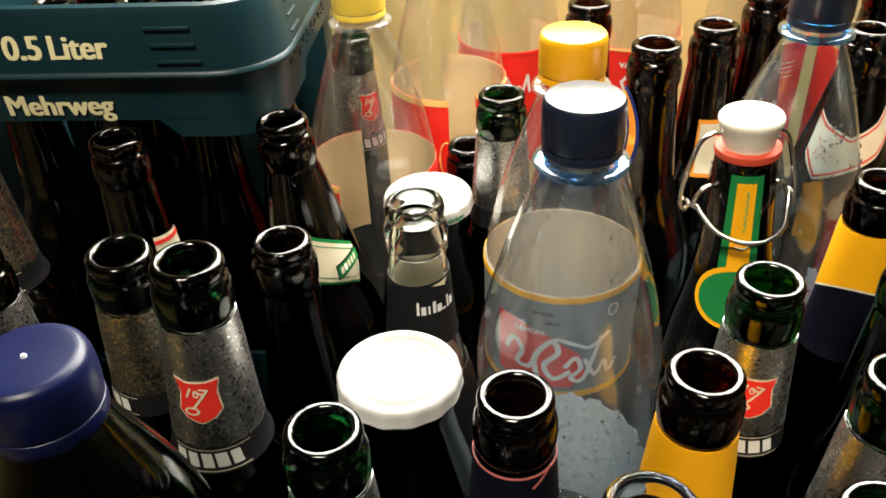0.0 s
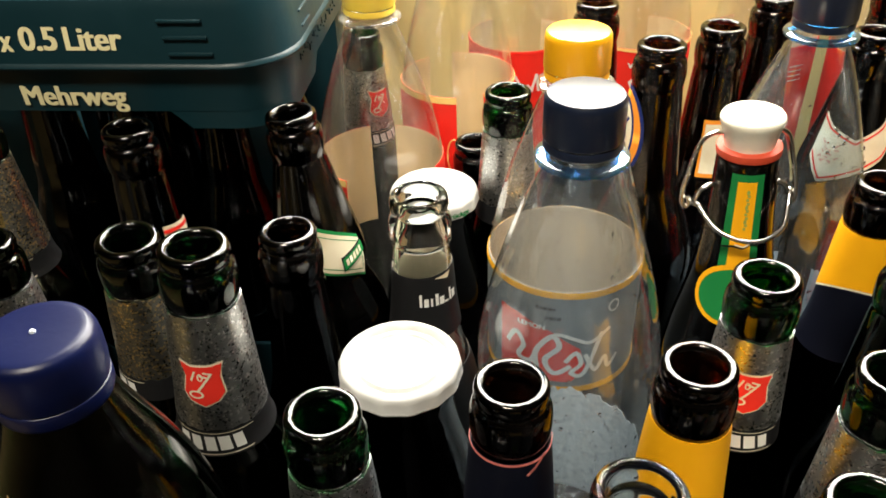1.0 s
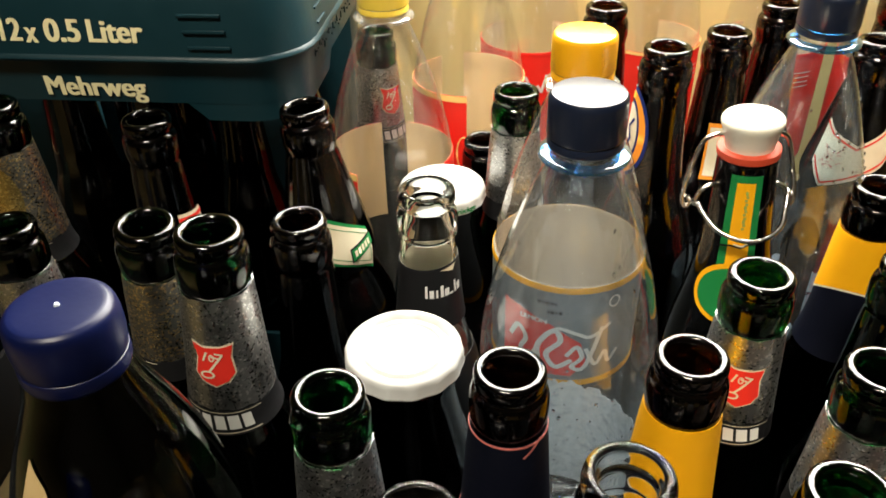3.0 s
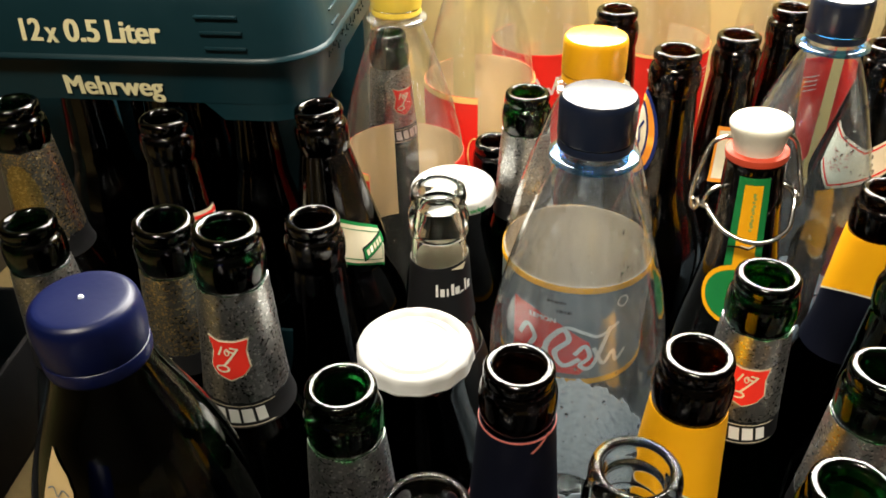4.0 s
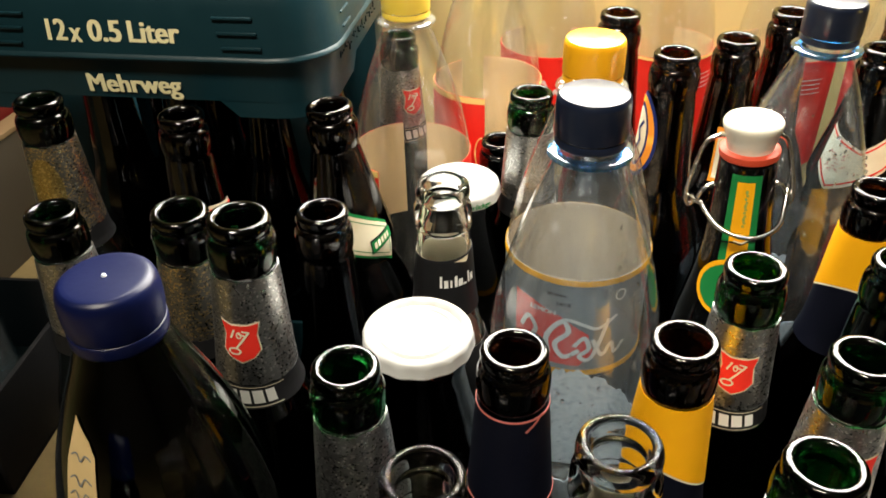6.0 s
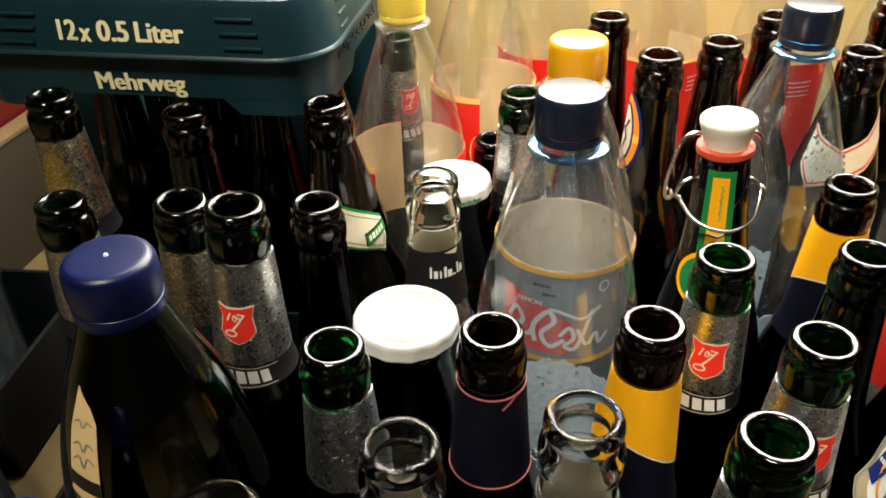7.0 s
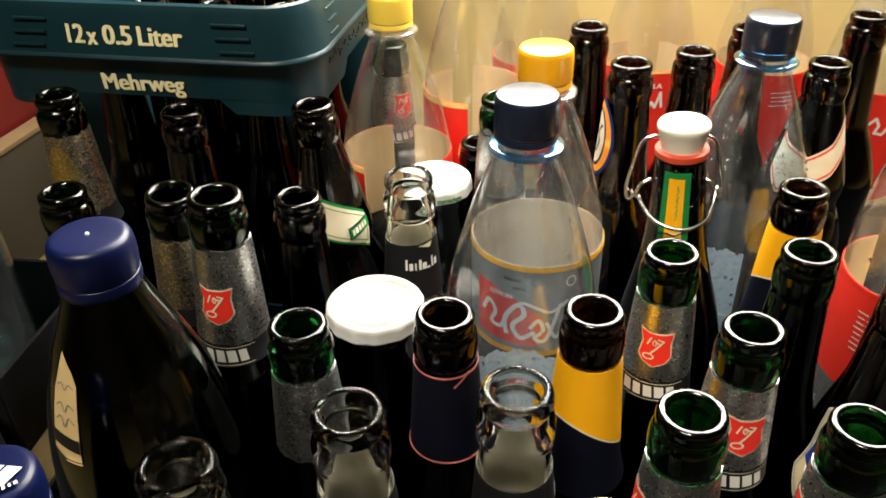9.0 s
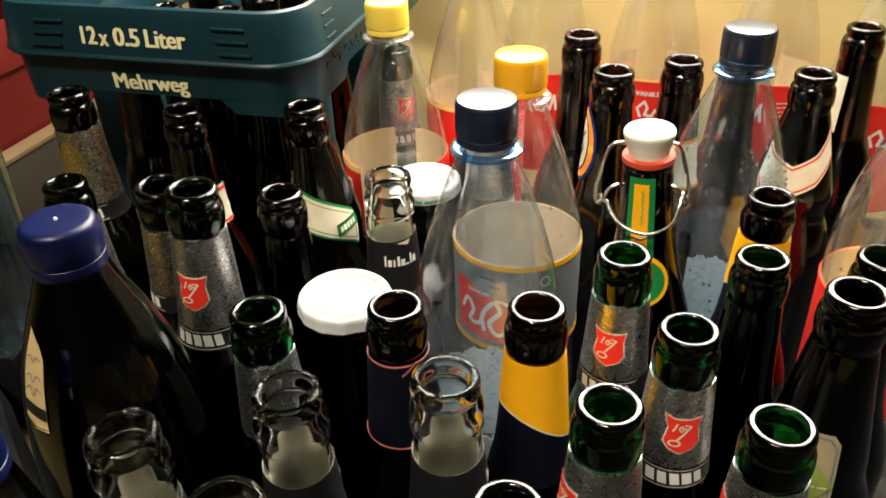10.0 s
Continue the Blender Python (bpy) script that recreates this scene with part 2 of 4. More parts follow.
def lathe(profile, seg=48, close=False):
    """Turn a list of (radius, height) about the upright axis."""
    bm = bmesh.new()
    rings = []
    for r, z in profile:
        if r < 1e-6:
            rings.append([bm.verts.new((0, 0, z))])
        else:
            rings.append([bm.verts.new((r * math.sin(2 * math.pi * i / seg), -r * math.cos(2 * math.pi * i / seg), z)) for i in range(seg)])
    pairs = list(zip(rings, rings[1:])) + ([(rings[-1], rings[0])] if close else [])
    for a, b in pairs:
        for i in range(seg):
            j = (i + 1) % seg
            q = [a[i % len(a)], a[j % len(a)], b[j % len(b)], b[i % len(b)]]
            q = list(dict.fromkeys(q))
            if len(q) > 2:
                bm.faces.new(q)
    return bm


def smooth_profile(pts, steps=3):
    """Catmull-Rom through (radius, height) points."""
    out = []
    p = [pts[0]] + list(pts) + [pts[-1]]
    for i in range(1, len(p) - 2):
        for k in range(steps):
            t = k / steps
            out.append(tuple(0.5 * (2 * p[i][c] + (p[i + 1][c] - p[i - 1][c]) * t + (2 * p[i - 1][c] - 5 * p[i][c] + 4 * p[i + 1][c] - p[i + 2][c]) * t * t
                             + (3 * p[i][c] - p[i - 1][c] - 3 * p[i + 1][c] + p[i + 2][c]) * t ** 3) for c in (0, 1)))
    return out + [pts[-1]]


def radius_at(profile, z):
    """Outer radius of a profile (ordered upwards) at height z."""
    best = profile[0][0]
    for (r0, z0), (r1, z1) in zip(profile, profile[1:]):
        if z0 <= z <= z1 and z1 > z0:
            return r0 + (r1 - r0) * (z - z0) / (z1 - z0)
    return best


def wrap(bm, profile, angle, zc, lift, step=0.0022):
    """Bend a flat drawing (x across, y up, metres) round a bottle: its middle faces angle (degrees from the front) at height zc."""
    xs = [v.co.x for v in bm.verts]
    ys = [v.co.y for v in bm.verts]
    for lo, hi, axis, st in ((min(xs), max(xs), 0, step), (min(ys), max(ys), 1, 0.004)):
        k = math.floor(lo / st) + 1
        while k * st < hi:
            co, no = [0, 0, 0], [0, 0, 0]
            co[axis], no[axis] = k * st, 1
            bmesh.ops.bisect_plane(bm, geom=bm.verts[:] + bm.edges[:] + bm.faces[:], plane_co=co, plane_no=no)
            k += 1
    rc = radius_at(profile, zc)
    for v in bm.verts:
        z = zc + v.co.y
        r = radius_at(profile, z) + lift + v.co.z
        a = radians(angle) + v.co.x / rc
        v.co = (r * math.sin(a), -r * math.cos(a), z)
    return bm


def poly(points, bm=None, z=0.0):
    bm = bm or bmesh.new()
    bm.faces.new([bm.verts.new((x, y, z)) for x, y in points])
    return bm


def oval(rx, ry, x=0.0, y=0.0, n=28):
    return [(x + rx * math.cos(2 * math.pi * i / n), y + ry * math.sin(2 * math.pi * i / n)) for i in range(n)]


def ring_flat(rx, ry, w, x=0.0, y=0.0, n=32, bm=None):
    bm = bm or bmesh.new()
    a = [bm.verts.new((px, py, 0)) for px, py in oval(rx, ry, x, y, n)]
    b = [bm.verts.new((px, py, 0)) for px, py in oval(rx - w, ry - w, x, y, n)]
    for i in range(n):
        j = (i + 1) % n
        bm.faces.new((a[i], a[j], b[j], b[i]))
    return bm


def stroke(points, w, bm=None):
    """A flat pen stroke of width w along points."""
    bm = bm or bmesh.new()
    for (x0, y0), (x1, y1) in zip(points, points[1:]):
        dx, dy = x1 - x0, y1 - y0
        d = math.hypot(dx, dy) or 1
        nx, ny = -dy / d * w / 2, dx / d * w / 2
        ex, ey = dx / d * w * 0.3, dy / d * w * 0.3
        poly([(x0 - ex + nx, y0 - ey + ny), (x0 - ex - nx, y0 - ey - ny), (x1 + ex - nx, y1 + ey - ny), (x1 + ex + nx, y1 + ey + ny)], bm)
    return bm


def bars(widths, h, gap, bm=None, x0=0.0, y0=0.0, slant=0.0):
    """A row of plain bars in the place of lettering, centred on x0."""
    bm = bm or bmesh.new()
    total = sum(widths) + gap * (len(widths) - 1)
    x = x0 - total / 2
    for w in widths:
        poly([(x, y0 - h / 2), (x + w, y0 - h / 2), (x + w + slant * h, y0 + h / 2), (x + slant * h, y0 + h / 2)], bm)
        x += w + gap
    return bm


def lettering(text, height, squeeze=1.0):
    """Flat mesh of words in the built-in font, centred; height is that of a capital."""
    cu = bpy.data.curves.new("words", "FONT")
    cu.body, cu.align_x, cu.align_y, cu.size = text, "CENTER", "CENTER", height / 0.69
    cu.resolution_u = 4
    ob = bpy.data.objects.new("words", cu)
    scene.collection.objects.link(ob)
    me = ob.evaluated_get(bpy.context.evaluated_depsgraph_get()).to_mesh()
    bm = bmesh.new()
    bm.from_mesh(me)
    for v in bm.verts:
        v.co = (v.co.x * squeeze, v.co.y, 0)
    first = bm.verts[:] + bm.edges[:] + bm.faces[:]
    for k, (dx, dy) in enumerate(((0.04, 0.0), (0.08, 0.0), (0.12, 0.0), (0.0, 0.035), (0.04, 0.035), (0.08, 0.035), (0.12, 0.035)), 1):
        for v in bmesh.ops.duplicate(bm, geom=first)["geom"]:
            if isinstance(v, bmesh.types.BMVert):
                v.co.x += height * dx
                v.co.y += height * dy
                v.co.z += 0.00003 * k
    bpy.data.objects.remove(ob)
    bpy.data.curves.remove(cu)
    return bm


def sleeve(profile, z0, z1, a0, a1, lift=0.0004, thick=0.0003, wave=None, seg=None, rows=10):
    """A label band of real thickness round a bottle from angle a0 to a1 (degrees): material 0 outside, 1 inside."""
    bm = bmesh.new()
    full = a1 - a0 >= 359.9
    seg = seg or max(6, int((a1 - a0) / 7))
    n = seg if full else seg + 1
    out, inn = [], []
    for k in range(rows + 1):
        ro, ri = [], []
        for i in range(n):
            a = radians(a0 + (a1 - a0) * i / seg)
            lo, hi = z0, z1
            if wave:
                lo, hi = z0 + wave(math.degrees(a))[0], z1 + wave(math.degrees(a))[1]
            z = lo + (hi - lo) * k / rows
            r = radius_at(profile, z) + lift
            ro.append(bm.verts.new(((r + thick) * math.sin(a), -(r + thick) * math.cos(a), z)))
            ri.append(bm.verts.new((r * math.sin(a), -r * math.cos(a), z)))
        out.append(ro)
        inn.append(ri)
    cols = range(seg)
    for k in range(rows):
        for i in cols:
            j = (i + 1) % n
            bm.faces.new((out[k][i], out[k][j], out[k + 1][j], out[k + 1][i]))
            bm.faces.new((inn[k][j], inn[k][i], inn[k + 1][i], inn[k + 1][j])).material_index = 1
    for i in cols:
        j = (i + 1) % n
        bm.faces.new((inn[0][i], inn[0][j], out[0][j], out[0][i]))
        bm.faces.new((out[rows][i], out[rows][j], inn[rows][j], inn[rows][i]))
    if not full:
        for k in range(rows):
            bm.faces.new((inn[k][0], out[k][0], out[k + 1][0], inn[k + 1][0]))
            bm.faces.new((out[k][seg], inn[k][seg], inn[k + 1][seg], out[k + 1][seg]))
    return bm


def decal(name, bm, profile, angle, zc, mat, parent, lift=0.0011, label=""):
    wrap(bm, profile, angle, zc, lift)
    for f in bm.faces:
        f.normal_update()
        c = f.calc_center_median()
        if f.normal.x * c.x + f.normal.y * c.y < 0:
            f.normal_flip()
        f.smooth = True
    return part(name, bm, mat, parent, label, normals=False)


def box(sx, sy, sz, bevel=0.0, z0=0.0, bm=None, x=0.0, y=0.0):
    b = bmesh.new()
    bmesh.ops.create_cube(b, size=1)
    for v in b.verts:
        v.co = (x + v.co.x * sx, y + v.co.y * sy, z0 + (v.co.z + 0.5) * sz)
    if bevel:
        bmesh.ops.bevel(b, geom=b.edges[:], offset=bevel, segments=2, profile=0.6, affect="EDGES")
    return b


def tube(points, r, seg=10, closed=False):
    """A round wire along points."""
    bm = bmesh.new()
    pts = [Vector(p) for p in points]
    rings = []
    up = Vector((0.13, 0.2, 1)).normalized()
    for i, p in enumerate(pts):
        a = pts[i - 1] if i or closed else pts[i]
        b = pts[(i + 1) % len(pts)] if i < len(pts) - 1 or closed else pts[i]
        t = (b - a).normalized()
        s = t.cross(up).normalized()
        u = s.cross(t)
        rings.append([bm.verts.new(p + r * (math.cos(2 * math.pi * k / seg) * s + math.sin(2 * math.pi * k / seg) * u)) for k in range(seg)])
    m = len(rings)
    for i in range(m if closed else m - 1):
        a, b = rings[i], rings[(i + 1) % m]
        for k in range(seg):
            bm.faces.new((a[k], a[(k + 1) % seg], b[(k + 1) % seg], b[k]))
    if not closed:
        bm.faces.new(rings[0])
        bm.faces.new(list(reversed(rings[-1])))
    return bm


def bez(points, steps=6):
    """Smooth curve through 3D points."""
    p = [Vector(points[0])] + [Vector(q) for q in points] + [Vector(points[-1])]
    out = []
    for i in range(1, len(p) - 2):
        for k in range(steps):
            t = k / steps
            out.append(0.5 * (2 * p[i] + (p[i + 1] - p[i - 1]) * t + (2 * p[i - 1] - 5 * p[i] + 4 * p[i + 1] - p[i + 2]) * t * t + (3 * p[i] - p[i - 1] - 3 * p[i + 1] + p[i + 2]) * t ** 3))
    return out + [p[-1]]


def bez_flat(points, steps=5):
    return [(p.x, p.y) for p in bez([(x, y, 0) for x, y in points], steps)]


# ---- room ----
def slab(name, x0, y0, z0, x1, y1, z1, mat):
    bm = bmesh.new()
    bmesh.ops.create_cube(bm, size=1)
    for v in bm.verts:
        v.co = ((x0 + x1) / 2 + v.co.x * (x1 - x0), (y0 + y1) / 2 + v.co.y * (y1 - y0), (z0 + z1) / 2 + v.co.z * (z1 - z0))
    return part(name, bm, mat, None, smooth=False)


WALL_Y = 0.80
tagged(slab("floor", -3.0, -3.2, -0.10, 3.0, WALL_Y, -0.006, FLOORMAT), "beige floor with faint brown stains under the bottles", "floor", kind="structure")
tagged(slab("wall_north", -3.1, WALL_Y, -0.10, 3.1, WALL_Y + 0.1, 2.4, WALLPAINT), "cream painted plain wall behind the bottles", "wall", kind="structure")
# Unseen walls, kept dark so that the glass reflects little of them.
tagged(slab("wall_south", -3.1, -3.3, -0.10, 3.1, -3.2, 2.4, ROOMDARK), "unseen plain wall, coloured dark like an unlit room", "wall", kind="structure")
tagged(slab("wall_east", 3.0, -3.2, -0.10, 3.1, WALL_Y, 2.4, ROOMDARK), "unseen plain wall, coloured dark like an unlit room", "wall", kind="structure")
tagged(slab("wall_west", -3.1, -3.2, -0.10, -3.0, WALL_Y, 2.4, ROOMDARK), "unseen plain wall, coloured dark like an unlit room", "wall", kind="structure")
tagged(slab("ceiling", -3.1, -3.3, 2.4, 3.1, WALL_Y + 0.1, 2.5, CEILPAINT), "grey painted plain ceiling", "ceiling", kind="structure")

# Housing and brackets made up to carry the unseen panel.
lamp = thing("added_panel", look(LAMP_AT, LAMP_TO), "unseen white flat lamp added above the bottles", "lamp")
part("housing", box(0.81, 0.67, 0.02, 0.004, 0.004), LAMPWHITE, lamp)
for bx in (-0.25, 0.25):
    part("bracket", box(0.02, 0.02, 0.095, 0.002, 0.023, x=bx, y=0.10), LAMPWHITE, lamp)
# Housing and rods made up for the added front light.
lamp = thing("added_front_lamp", look(CEIL_AT, CEIL_TO), "unseen white tilted lamp added high before the bottles", "lamp")
part("housing", box(0.86, 0.42, 0.03, 0.006, 0.004), LAMPWHITE, lamp)
for bx in (-0.15, 0.15):
    part("rod", tube([(bx, 0.0, 0.030), (bx, 0.09, 0.09), (bx, 0.19, 0.182)], 0.005), LAMPWHITE, lamp)


# ---- bottles ----
def beer_outer(h, rb, slim=1.0):
    """Outer profile of a crown-cork bottle of height h and body radius rb, upwards."""
    low = [(rb - 0.006, 0.0), (rb - 0.0015, 0.0018), (rb, 0.006), (rb, 0.03), (rb, h - 0.150), (rb, h - 0.138), (rb * 0.965, h - 0.127), (rb * 0.86, h - 0.114),
           (rb * 0.74, h - 0.101), (0.0195 * slim, h - 0.088), (0.0178 * slim, h - 0.074), (0.0163 * (0.35 + 0.65 * slim), h - 0.055), (0.0150 * (0.75 + 0.25 * slim), h - 0.036), (0.0141, h - 0.0260)]
    top = [(0.0139, h - 0.0245), (0.0144, h - 0.0228), (0.0149, h - 0.0195), (0.0150, h - 0.0150), (0.0147, h - 0.0112), (0.0138, h - 0.0088), (0.0129, h - 0.0078),
           (0.0127, h - 0.0068), (0.0131, h - 0.0058), (0.0135, h - 0.0042), (0.0134, h - 0.0020), (0.0129, h - 0.0007), (0.0119, h)]
    return smooth_profile(low, 3) + smooth_profile(top, 2)


def beer_shell(h, rb, slim=1.0):
    out = beer_outer(h, rb, slim)
    inner = [(0.0106, h), (0.0097, h - 0.0006), (0.0089, h - 0.0020), (0.0085, h - 0.004), (0.0086, h - 0.012), (0.0096, h - 0.024), (0.0120, h - 0.045), (0.0138, h - 0.070), (0.0152, h - 0.088),
             (rb * 0.74 - 0.004, h - 0.102), (rb * 0.86 - 0.0038, h - 0.116), (rb - 0.0034, h - 0.138), (rb - 0.0030, h - 0.155), (rb - 0.0030, 0.012), (rb - 0.007, 0.006)]
    return lathe([(0.0, 0.003)] + out + smooth_profile(inner, 2) + [(0.0, 0.009)], 48)


SHELLS = {}


def glass_part(h, rb, mat, parent, slim=1.0):
    key = (round(h, 4), rb, mat.name, slim)
    if key not in SHELLS:
        ob = part("glass_body", beer_shell(h, rb, slim), mat, parent)
        SHELLS[key] = ob.data
        return ob
    ob = new("glass_body", SHELLS[key])
    ob.parent = parent
    return ob


def shield(w, h):
    return [(-w * 0.48, h * 0.5), (-w * 0.2, h * 0.42), (w * 0.2, h * 0.42), (w * 0.5, h * 0.46), (w * 0.42, h * 0.18), (w * 0.47, -h * 0.2), (w * 0.3, -h * 0.38),
            (0, -h * 0.5), (-w * 0.3, -h * 0.38), (-w * 0.44, -h * 0.2), (-w * 0.36, h * 0.18)]


def key_mark(s):
    """A slanted key-like pictogram."""
    bm = stroke([(-0.1 * s, -0.16 * s), (0.20 * s, 0.30 * s)], 0.05 * s)
    stroke([(0.20 * s, 0.30 * s), (0.06 * s, 0.34 * s)], 0.045 * s, bm)
    stroke([(0.13 * s, 0.20 * s), (-0.02 * s, 0.26 * s)], 0.045 * s, bm)
    stroke([(-0.12 * s, 0.36 * s), (-0.20 * s, 0.14 * s)], 0.045 * s, bm)
    ring_flat(0.06 * s, 0.10 * s, 0.03 * s, -0.02 * s, 0.22 * s, 16, bm)
    return ring_flat(0.15 * s, 0.11 * s, 0.045 * s, -0.14 * s, -0.25 * s, 20, bm)


def silver_beer(x, y, h, face, label, glass_mat=GREEN, rb=0.0305, emblem=True, gold=0.0, plain=False, turn=0.0, drop=0.0, foil_mat=SILVER):
    """Green beer bottle with a silver foil neck label, a red shield and a black band with pale bars."""
    b = thing("beer_bottle", pose(x, y, 0, 0, 0, turn), label, "bottle", "empty bottles on the floor")
    glass_part(h, rb, glass_mat, b)
    pr = beer_outer(h, rb)
    low = h - 0.0695 - 1.6 * drop
    foil_ob = part("neck_label", sleeve(pr, low, h - 0.0245, -180, 180, 0.0004, 0.0003, lambda a: (0.0006 * math.sin(a * 0.21), 0.0004 * math.sin(a * 0.13 + x * 90))), foil_mat, b, "crinkled silver foil label")
    # oval of painted warm reflection, no part of the label
    if gold:
        decal("warm_reflection", poly(oval(0.0092, 0.0195, n=18)), pr, face + gold, h - 0.044 - drop, WARMFOIL, foil_ob)
    if emblem:
        zc = h - 0.049 - drop
        decal("emblem_edge", poly(shield(0.0180, 0.0230)), pr, face, zc, CREAM, foil_ob, 0.0010)
        decal("emblem", poly(shield(0.0164, 0.0212)), pr, face, zc, RED, foil_ob, 0.0013, "red shield emblem")
        decal("emblem_sign", key_mark(0.0185), pr, face, zc, CREAM, foil_ob, 0.0016)
    if not plain:
        band_ob = part("black_band", sleeve(pr, low - 0.0125, low, -180, 180, 0.0005, 0.0003), BLACKPAPER, b, "black band with pale bars")
        zb = low - 0.0062
        for dz in (0.0050, -0.0050):
            decal("band_line", poly([(-0.017, -0.00018), (0.017, -0.00018), (0.017, 0.00018), (-0.017, 0.00018)]), pr, face, zb + dz, CREAM, band_ob)
        for k, wd in enumerate((0.0044, 0.0040, 0.0042, 0.0046, 0.0040)):
            decal("mark_bar", bars([wd], 0.0068, 0, slant=-0.12), pr, face + math.degrees((k - 2) * 0.0056 / radius_at(pr, zb)), zb, WHITEINK, band_ob)
    return b


def brown_beer(x, y, h, label, mat=BROWN, rb=0.0305, slim=1.0):
    b = thing("beer_bottle", pose(x, y, 0), label, "bottle", "empty bottles on the floor")
    glass_part(h, rb, mat, b, slim)
    return b, beer_outer(h, rb, slim)


# crown-cork bottles with silver foil
leaning = silver_beer(-0.102, 0.260, 0.267, 0, "tall open green beer bottle with silver foil label, red shield", DEEPGREEN, 0.0335, drop=0.006)
leaning.matrix_basis = pose(-0.1025, 0.260, 0.0015, 0, 2.5, 0)
leaning = silver_beer(-0.147, 0.314, 0.246, -60, "open green beer bottle with gold glints painted on its foil beside a taller one", DEEPGREEN, emblem=False, foil_mat=SILVERGOLD)
leaning.matrix_basis = pose(-0.147, 0.314, 0.0018, 4.0, 3.0, 0)
silver_beer(-0.246, 0.386, 0.262, 0, "tall open green beer bottle with a gold reflection painted on its silver foil", DEEPGREEN, 0.0335, emblem=False, gold=1, drop=0.006, foil_mat=SILVERGOLD)
silver_beer(-0.211, 0.315, 0.233, 150, "open green beer bottle with silver foil neck in the shade", DEEPGREEN, emblem=False)
silver_beer(-0.0385, 0.208, 0.235, 160, "open green beer bottle with plain silver neck label", GREEN, emblem=False, plain=True)
silver_beer(0.130, 0.279, 0.2385, -14, "open green beer bottle with silver foil and red shield", GREEN)
silver_beer(0.1595, 0.225, 0.2365, 6, "open green beer bottle with silver foil, red shield, black band", GREEN)
silver_beer(0.1265, 0.166, 0.241, -66, "open green beer bottle with silver foil and half-hidden red shield", GREEN)
silver_beer(0.193, 0.1755, 0.232, -70, "open green beer bottle with silver foil next to brown bottle", GREEN)
silver_beer(0.0325, 0.4555, 0.2415, 100, "open green beer bottle with wet silver foil neck", GREEN, emblem=False)
silver_beer(0.094, 0.113, 0.237, 60, "open green beer bottle with silver foil at the group's edge", GREEN)

silver_beer(-0.067, 0.575, 0.2345, 40, "open green beer bottle behind the yellow-capped plastic bottle", GREEN)

# yellow and navy neck labels
for x, y, h, face in ((0.0915, 0.2265, 0.2395, 0), (0.211, 0.362, 0.2325, 25)):
    b, pr = brown_beer(x, y, h, "open brown beer bottle with yellow and navy neck label")
    lab = part("neck_label", sleeve(pr, h - 0.066, h - 0.0245, -180, 180, 0.0004, 0.0003, lambda a: (0.012 * math.cos(radians(a - face + 50)), 0)), YELLOW, b, "plain yellow neck label")
    part("label_edge", sleeve(pr, h - 0.0672, h - 0.066, -180, 180, 0.0003, 0.0003, lambda a: (0.012 * math.cos(radians(a - face + 50)), 0.012 * math.cos(radians(a - face + 50)) + 0.0002), rows=2), CREAM, b)
    part("shoulder_label", sleeve(pr, h - 0.098, h - 0.0535, -180, 180, 0.0001, 0.0002), NAVYPAPER, b, "navy lower label")

b, pr = brown_beer(0.026, 0.2195, 0.2375, "open brown beer bottle with navy neck label and pink lines", DARKBROWN)
lab = part("neck_label", sleeve(pr, 0.1615, 0.212, -180, 180), NAVYPAPER, b, "dark navy neck label")
for z in (0.1620, 0.2115):
    part("pink_line", sleeve(pr, z - 0.0004, z + 0.0004, -180, 150, 0.0008, 0.0002, rows=1), PINK, lab)
decal("pink_flag", stroke([(0, 0), (-0.007, -0.006)], 0.001), pr, 50, 0.2125, PINK, lab)

# clear glass bottles
def clear_outer(h, rb=0.0300):
    """Outer profile of a clear bottle with a round lip, a groove and a broad collar, upwards."""
    low = [(rb - 0.006, 0.0), (rb - 0.0015, 0.0018), (rb, 0.006), (rb, 0.03), (rb, h - 0.150), (rb, h - 0.138), (rb * 0.965, h - 0.127), (rb * 0.87, h - 0.112),
           (0.0222, h - 0.097), (0.0190, h - 0.081), (0.0168, h - 0.063), (0.0155, h - 0.046), (0.0146, h - 0.035), (0.0142, h - 0.0275)]
    top = [(0.0135, h - 0.0268), (0.0145, h - 0.0256), (0.0150, h - 0.0236), (0.0147, h - 0.0222), (0.0149, h - 0.0190), (0.0150, h - 0.0160), (0.0144, h - 0.0128), (0.0132, h - 0.0106), (0.0126, h - 0.0092),
           (0.0131, h - 0.0078), (0.0138, h - 0.0058), (0.0138, h - 0.0030), (0.0131, h - 0.0008), (0.0120, h)]
    return smooth_profile(low, 3) + [(r * 1.05, z) for r, z in smooth_profile(top, 3)]


def clear_shell(h, rb=0.0300):
    inner = [(0.0114, h), (0.0104, h - 0.0008), (0.0098, h - 0.0024), (0.0096, h - 0.005), (0.0098, h - 0.014), (0.0108, h - 0.024), (0.0122, h - 0.036), (0.0134, h - 0.050), (0.0148, h - 0.066), (0.0172, h - 0.084), (0.0205, h - 0.100),
             (rb * 0.87 - 0.0034, h - 0.115), (rb - 0.0032, h - 0.138), (rb - 0.0030, h - 0.155), (rb - 0.0030, 0.012), (rb - 0.007, 0.006)]
    return lathe([(0.0, 0.003)] + clear_outer(h, rb) + smooth_profile(inner, 2) + [(0.0, 0.009)], 64)


